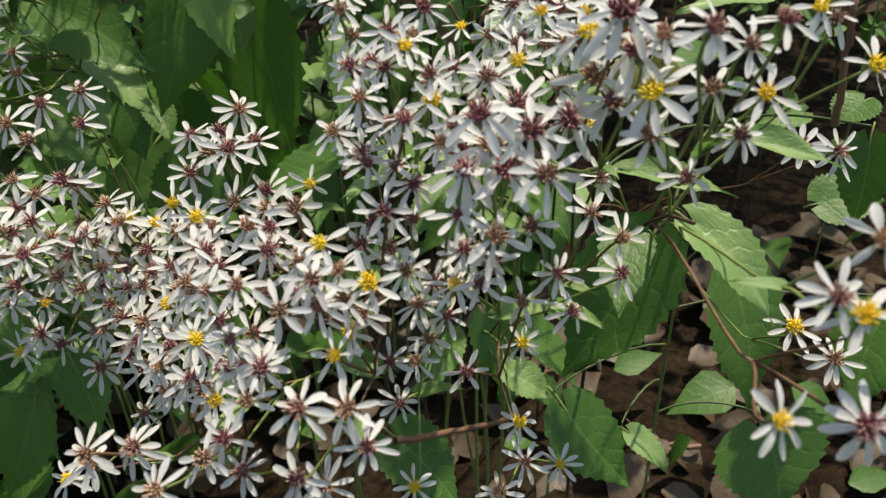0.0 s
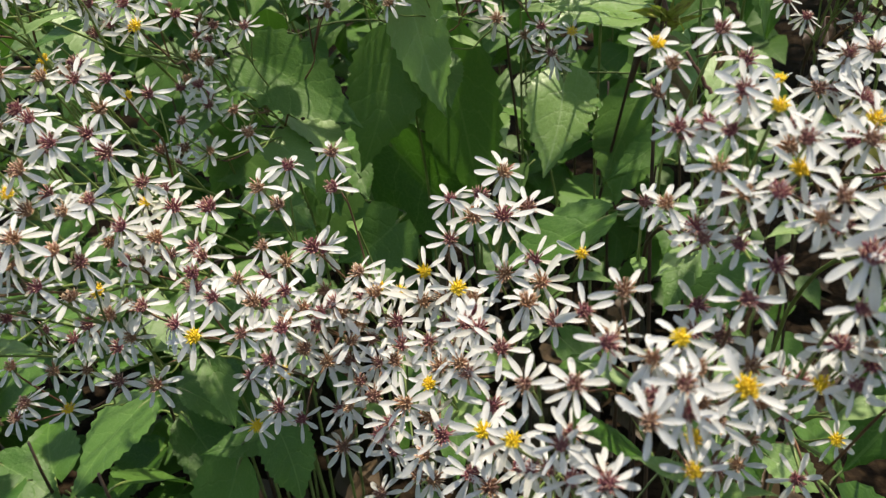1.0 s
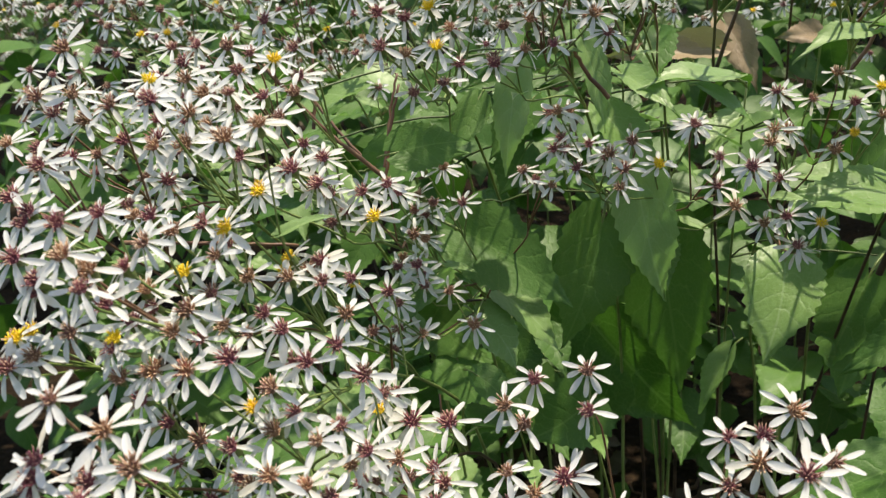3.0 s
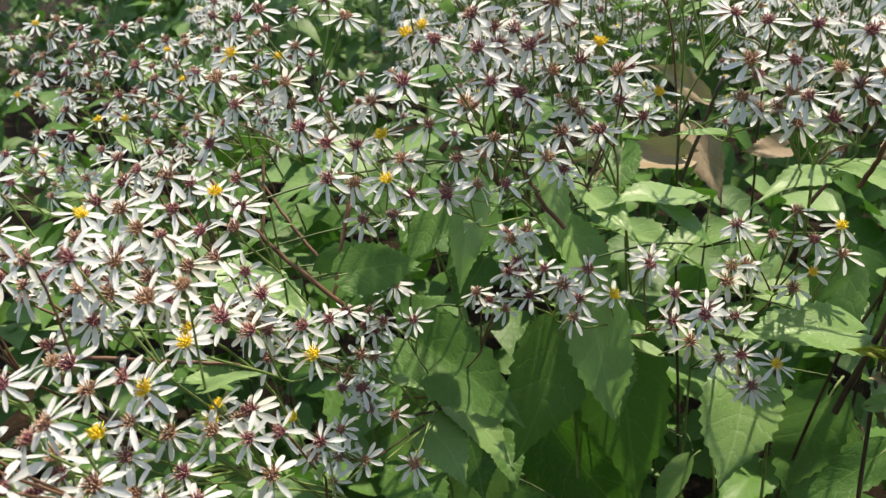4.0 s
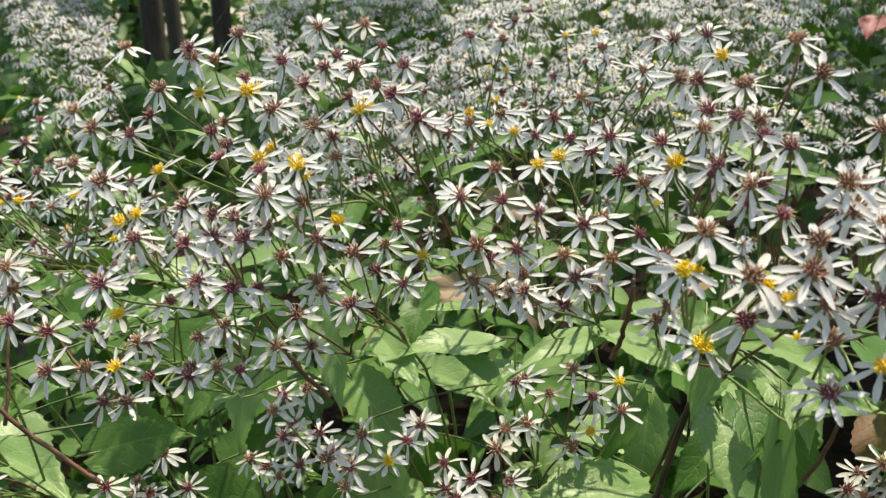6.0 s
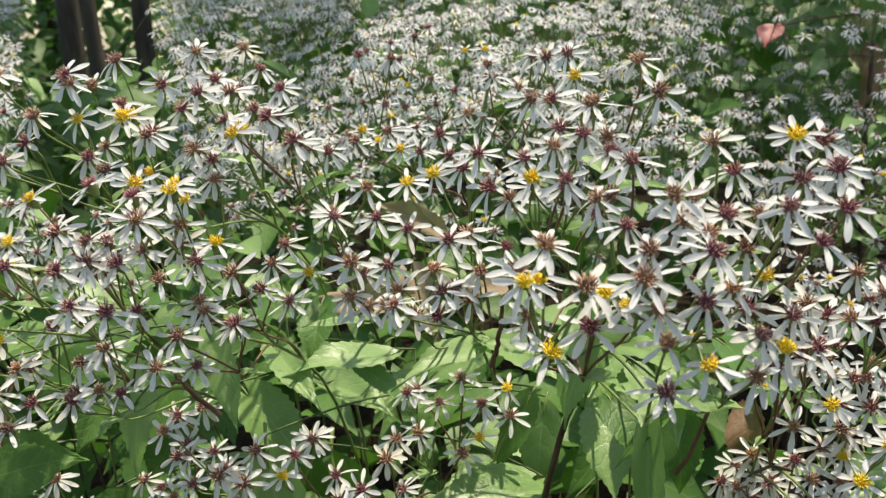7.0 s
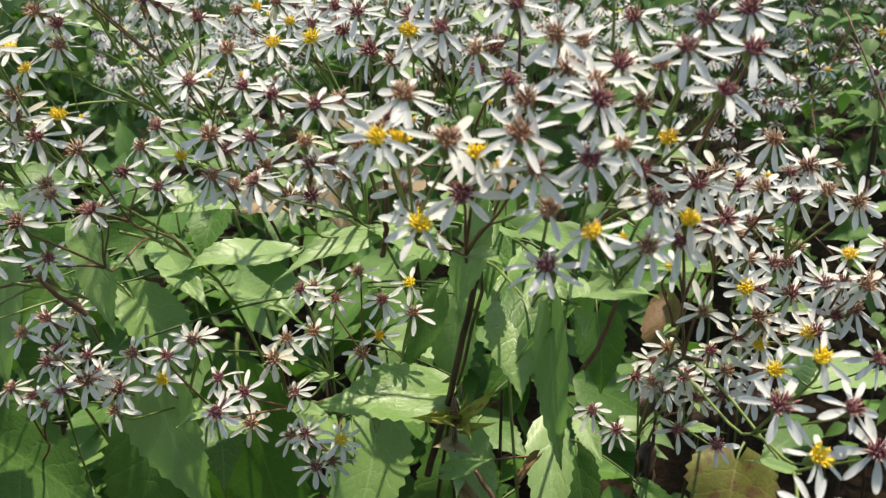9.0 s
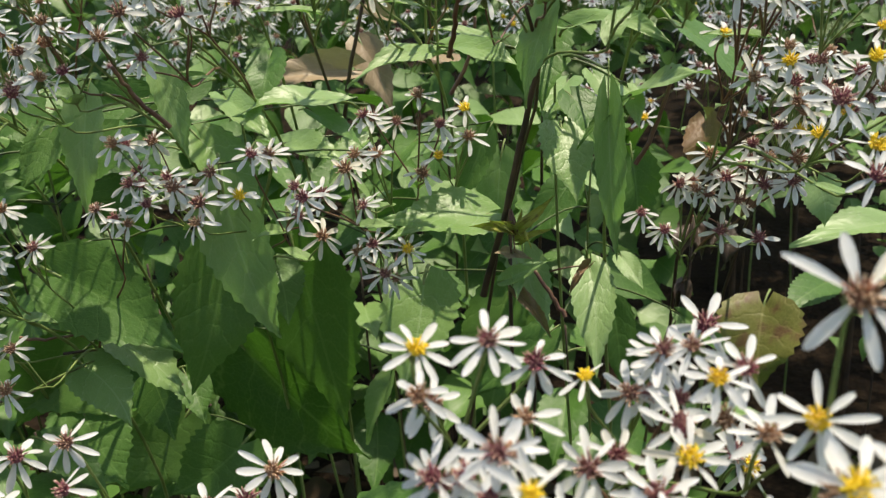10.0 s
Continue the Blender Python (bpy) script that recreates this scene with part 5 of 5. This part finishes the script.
far_leaves("fallen_leaves", 1600, wide_area, lambda x, y: 0.04, (0.0, 0.02), 64, M_LITTER, (0.05, 0.09), "brown fallen leaves round the clearing")
far_leaves("low_growth", 140, near_area, flat_low, (0.03, 0.11), 61, M_LEAF, (0.03, 0.07), "low green leaves close to the soil")
far_leaves("leaf_litter", 700, near_area, lambda x, y: 0.035, (0.0, 0.02), 62, M_LITTER, (0.03, 0.07), "brown fallen leaves lying on the soil")


# ---- taller weeds at the edge of the bank ----
def tall_weed(root, tops, seed, name="tall_weed", label="tall dark-stalked weed with pale, brown and reddish leaves", group="tall weeds", thick=5.0):
    """A dark upright stalk with leaves: (x, y, z, tip x, tip y, tip z, width over length, kind) in millimetres."""
    rng = random.Random(seed)
    o = Vector((*root, 0.0))
    weed = tagged(new(name), label, "plant", group)
    weed.location = o
    high = max(b[2] for b in tops) / 1000 + 0.01
    pts = bezier((0, 0, -0.02), (0.01, 0, high * 0.4), (-0.01, 0, high * 0.7), (0.0, 0.0, high), 12)
    s = Soup()
    s.add(*tube(pts, np.linspace(thick, thick * 0.6, 12) / 1000, 7))
    put("stem", s.mesh("stem", M_STEM), weed)
    for bx, by, bz, tx, ty, tz, wide, kind in tops:
        b, t = Vector((bx, by, bz)) / 1000, Vector((tx, ty, tz)) / 1000
        foot = Vector(min(pts, key=lambda q: (Vector(q) + o - b).length)) + o
        k = Soup()
        k.add(*tube(bezier(foot, foot.lerp(b, 0.4) + Vector((0, 0, 0.004)), foot.lerp(b, 0.8) + Vector((0, 0, 0.003)), b, 7), np.linspace(thick * 0.36, thick * 0.25, 7) / 1000, 5))
        put("branch", k.mesh("branch", M_REDSTEM), weed, Matrix.Translation(-o))
        ratio = {"narrow": 0.39, "pale": 0.56, "tan": 0.45, "brown": 0.4, "yellow": 0.9, "red": 0.8, "wilted": 0.3, "dark": 0.5}.get(kind, 0.65)
        leaf(weed, o, b, t, (rng.gauss(0, 0.3), -0.8, 0.5), kind, rng, wide / ratio,
             {"red": "pinkish-red leaf", "brown": "hanging brown dead leaf", "wilted": "wilted yellow-green leaf", "tan": "orange-tan dry scrap of leaf", "dark": "crumpled dark brown leaf"}.get(kind, ""))
    return weed


M_LEAF_WILT = leaf_material("wilted_leaf", (0.22, 0.22, 0.03), (0.36, 0.36, 0.05), (0.45, 0.42, 0.12), 0.3, (0.2, 0.11, 0.04))
M_LEAF_DARK = leaf_material("dark_withered_leaf", (0.02, 0.012, 0.01), (0.05, 0.03, 0.022), (0.1, 0.065, 0.045), 0.08)
LEAVES["wilted"] = [leaf_mesh(rng_leaf, M_LEAF_WILT, 0.3, 0.5, 0.9, 6, 0.07, 0) for _ in range(3)]
LEAVES["dark"] = [leaf_mesh(rng_leaf, M_LEAF_DARK, 0.5, 0.7, 1.1, 7, 0.12, 0.1) for _ in range(3)]
M_LEAF_RED = leaf_material("pinkish_red_leaf", (0.2, 0.025, 0.035), (0.3, 0.055, 0.06), (0.4, 0.14, 0.12), 0.2)
LEAVES["red"] = [leaf_mesh(rng_leaf, M_LEAF_RED, 0.8, 0.2, 0.2, 8, 0.05)]
tall_weed((0.476, 1.500), [(473, 1552, 694, 479, 1500, 608, 0.6, 'brown'), (432, 1575, 690, 388, 1528, 668, 0.55, 'pale'), (354, 1577, 740, 327, 1546, 712, 0.9, 'red'), (485, 1547, 590, 530, 1495, 578, 0.4, 'pale'), (485, 1590, 746, 458, 1527, 715, 0.5, 'yellow'), (471, 1537, 561, 421, 1485, 575, 0.45, 'green'), (453, 1522, 512, 370, 1475, 557, 0.3, 'brown')], 200)
tall_weed((0.332, 1.339), [(335, 1375, 582, 368, 1364, 610, 0.5, 'pale'), (341, 1358, 522, 303, 1364, 554, 0.5, 'green'), (340, 1348, 485, 371, 1297, 481, 0.5, 'green')], 201)
tall_weed((0.414, 1.120), [(417, 1151, 503, 363, 1111, 489, 0.35, 'narrow'), (413, 1142, 472, 432, 1160, 527, 0.4, 'pale'), (371, 1029, 453, 323, 1002, 446, 0.45, 'green'), (392, 1084, 458, 368, 1089, 483, 0.45, 'pale'), (422, 1167, 559, 390, 1170, 579, 0.5, 'green')], 202)
tall_weed((-0.010, 0.567), [(-11, 567, 521, -32, 552, 530, 0.3, 'wilted'), (-8, 567, 521, 15, 569, 536, 0.26, 'wilted'), (-9, 568, 520, -4, 576, 530, 0.25, 'wilted'), (-6, 564, 516, 10, 553, 523, 0.3, 'wilted'), (-12, 562, 523, -22, 545, 538, 0.22, 'wilted'), (-8, 561, 521, -1, 545, 519, 0.25, 'wilted'), (-11, 558, 512, -20, 548, 516, 0.6, 'tan'), (-9, 558, 512, 0, 548, 512, 0.35, 'tan'), (-15, 553, 499, 10, 543, 511, 0.35, 'pale'), (-8, 556, 505, -8, 540, 492, 0.4, 'pale'), (-10, 556, 492, 10, 545, 470, 0.26, 'brown'), (30, 562, 501, 17, 552, 489, 0.28, 'brown')], 210,
          "withered_shoot", "withered aster shoot with a wilted yellow-green whorl and curled brown leaves", "withered shoots", 1.8)
tall_weed((0.103, 0.639), [(105, 655, 488, 96, 641, 466, 0.5, 'dark'), (110, 655, 486, 110, 642, 468, 0.45, 'dark'), (124, 655, 485, 123, 641, 461, 0.5, 'dark'), (121, 654, 482, 116, 644, 471, 0.5, 'dark'), (99, 642, 454, 98, 629, 433, 0.5, 'dark'), (95, 640, 449, 89, 627, 430, 0.45, 'dark')], 211,
          "withered_stalk", "dead dark brown stalk with crumpled hanging leaves", "withered shoots", 1.6)


# ---- twigs fallen on the soil ----
def fallen_twig(at, turn, length, seed):
    rng = random.Random(seed)
    s = Soup()
    d = Vector((math.cos(turn), math.sin(turn), 0))
    side = Vector((-d.y, d.x, 0))
    pts = [d * (length * (q - 0.5)) + side * rng.gauss(0, 0.006) + Vector((0, 0, 0.006 + 0.004 * rng.random())) for q in np.linspace(0, 1, 9)]
    s.add(*tube(pts, np.linspace(0.0028, 0.0012, 9), 6))
    for k in (3, 5, 6):
        e = pts[k] + d * length * 0.13 + side * rng.choice((-1, 1)) * length * 0.1 + Vector((0, 0, 0.006))
        s.add(*tube(bezier(pts[k], pts[k].lerp(e, 0.4), pts[k].lerp(e, 0.8), e, 5), np.linspace(0.0013, 0.0006, 5), 5))
    twig = tagged(put("fallen_twig", s.mesh("fallen_twig", M_REDSTEM)), "thin dry brown twig lying on the dark soil", "twig", "twigs on the soil")
    twig.location = (*at, 0.018)
    return twig


for k, (x, y, turn, length) in enumerate(((-0.12, 0.98, 0.3, 0.13), (-0.06, 1.0, 2.6, 0.1), (-0.1, 1.04, 1.2, 0.12), (-0.17, 0.95, 2.2, 0.09), (0.1, 0.75, 0.7, 0.12), (0.2, 0.66, 2.9, 0.1))):
    fallen_twig((x, y), turn, length, 300 + k)
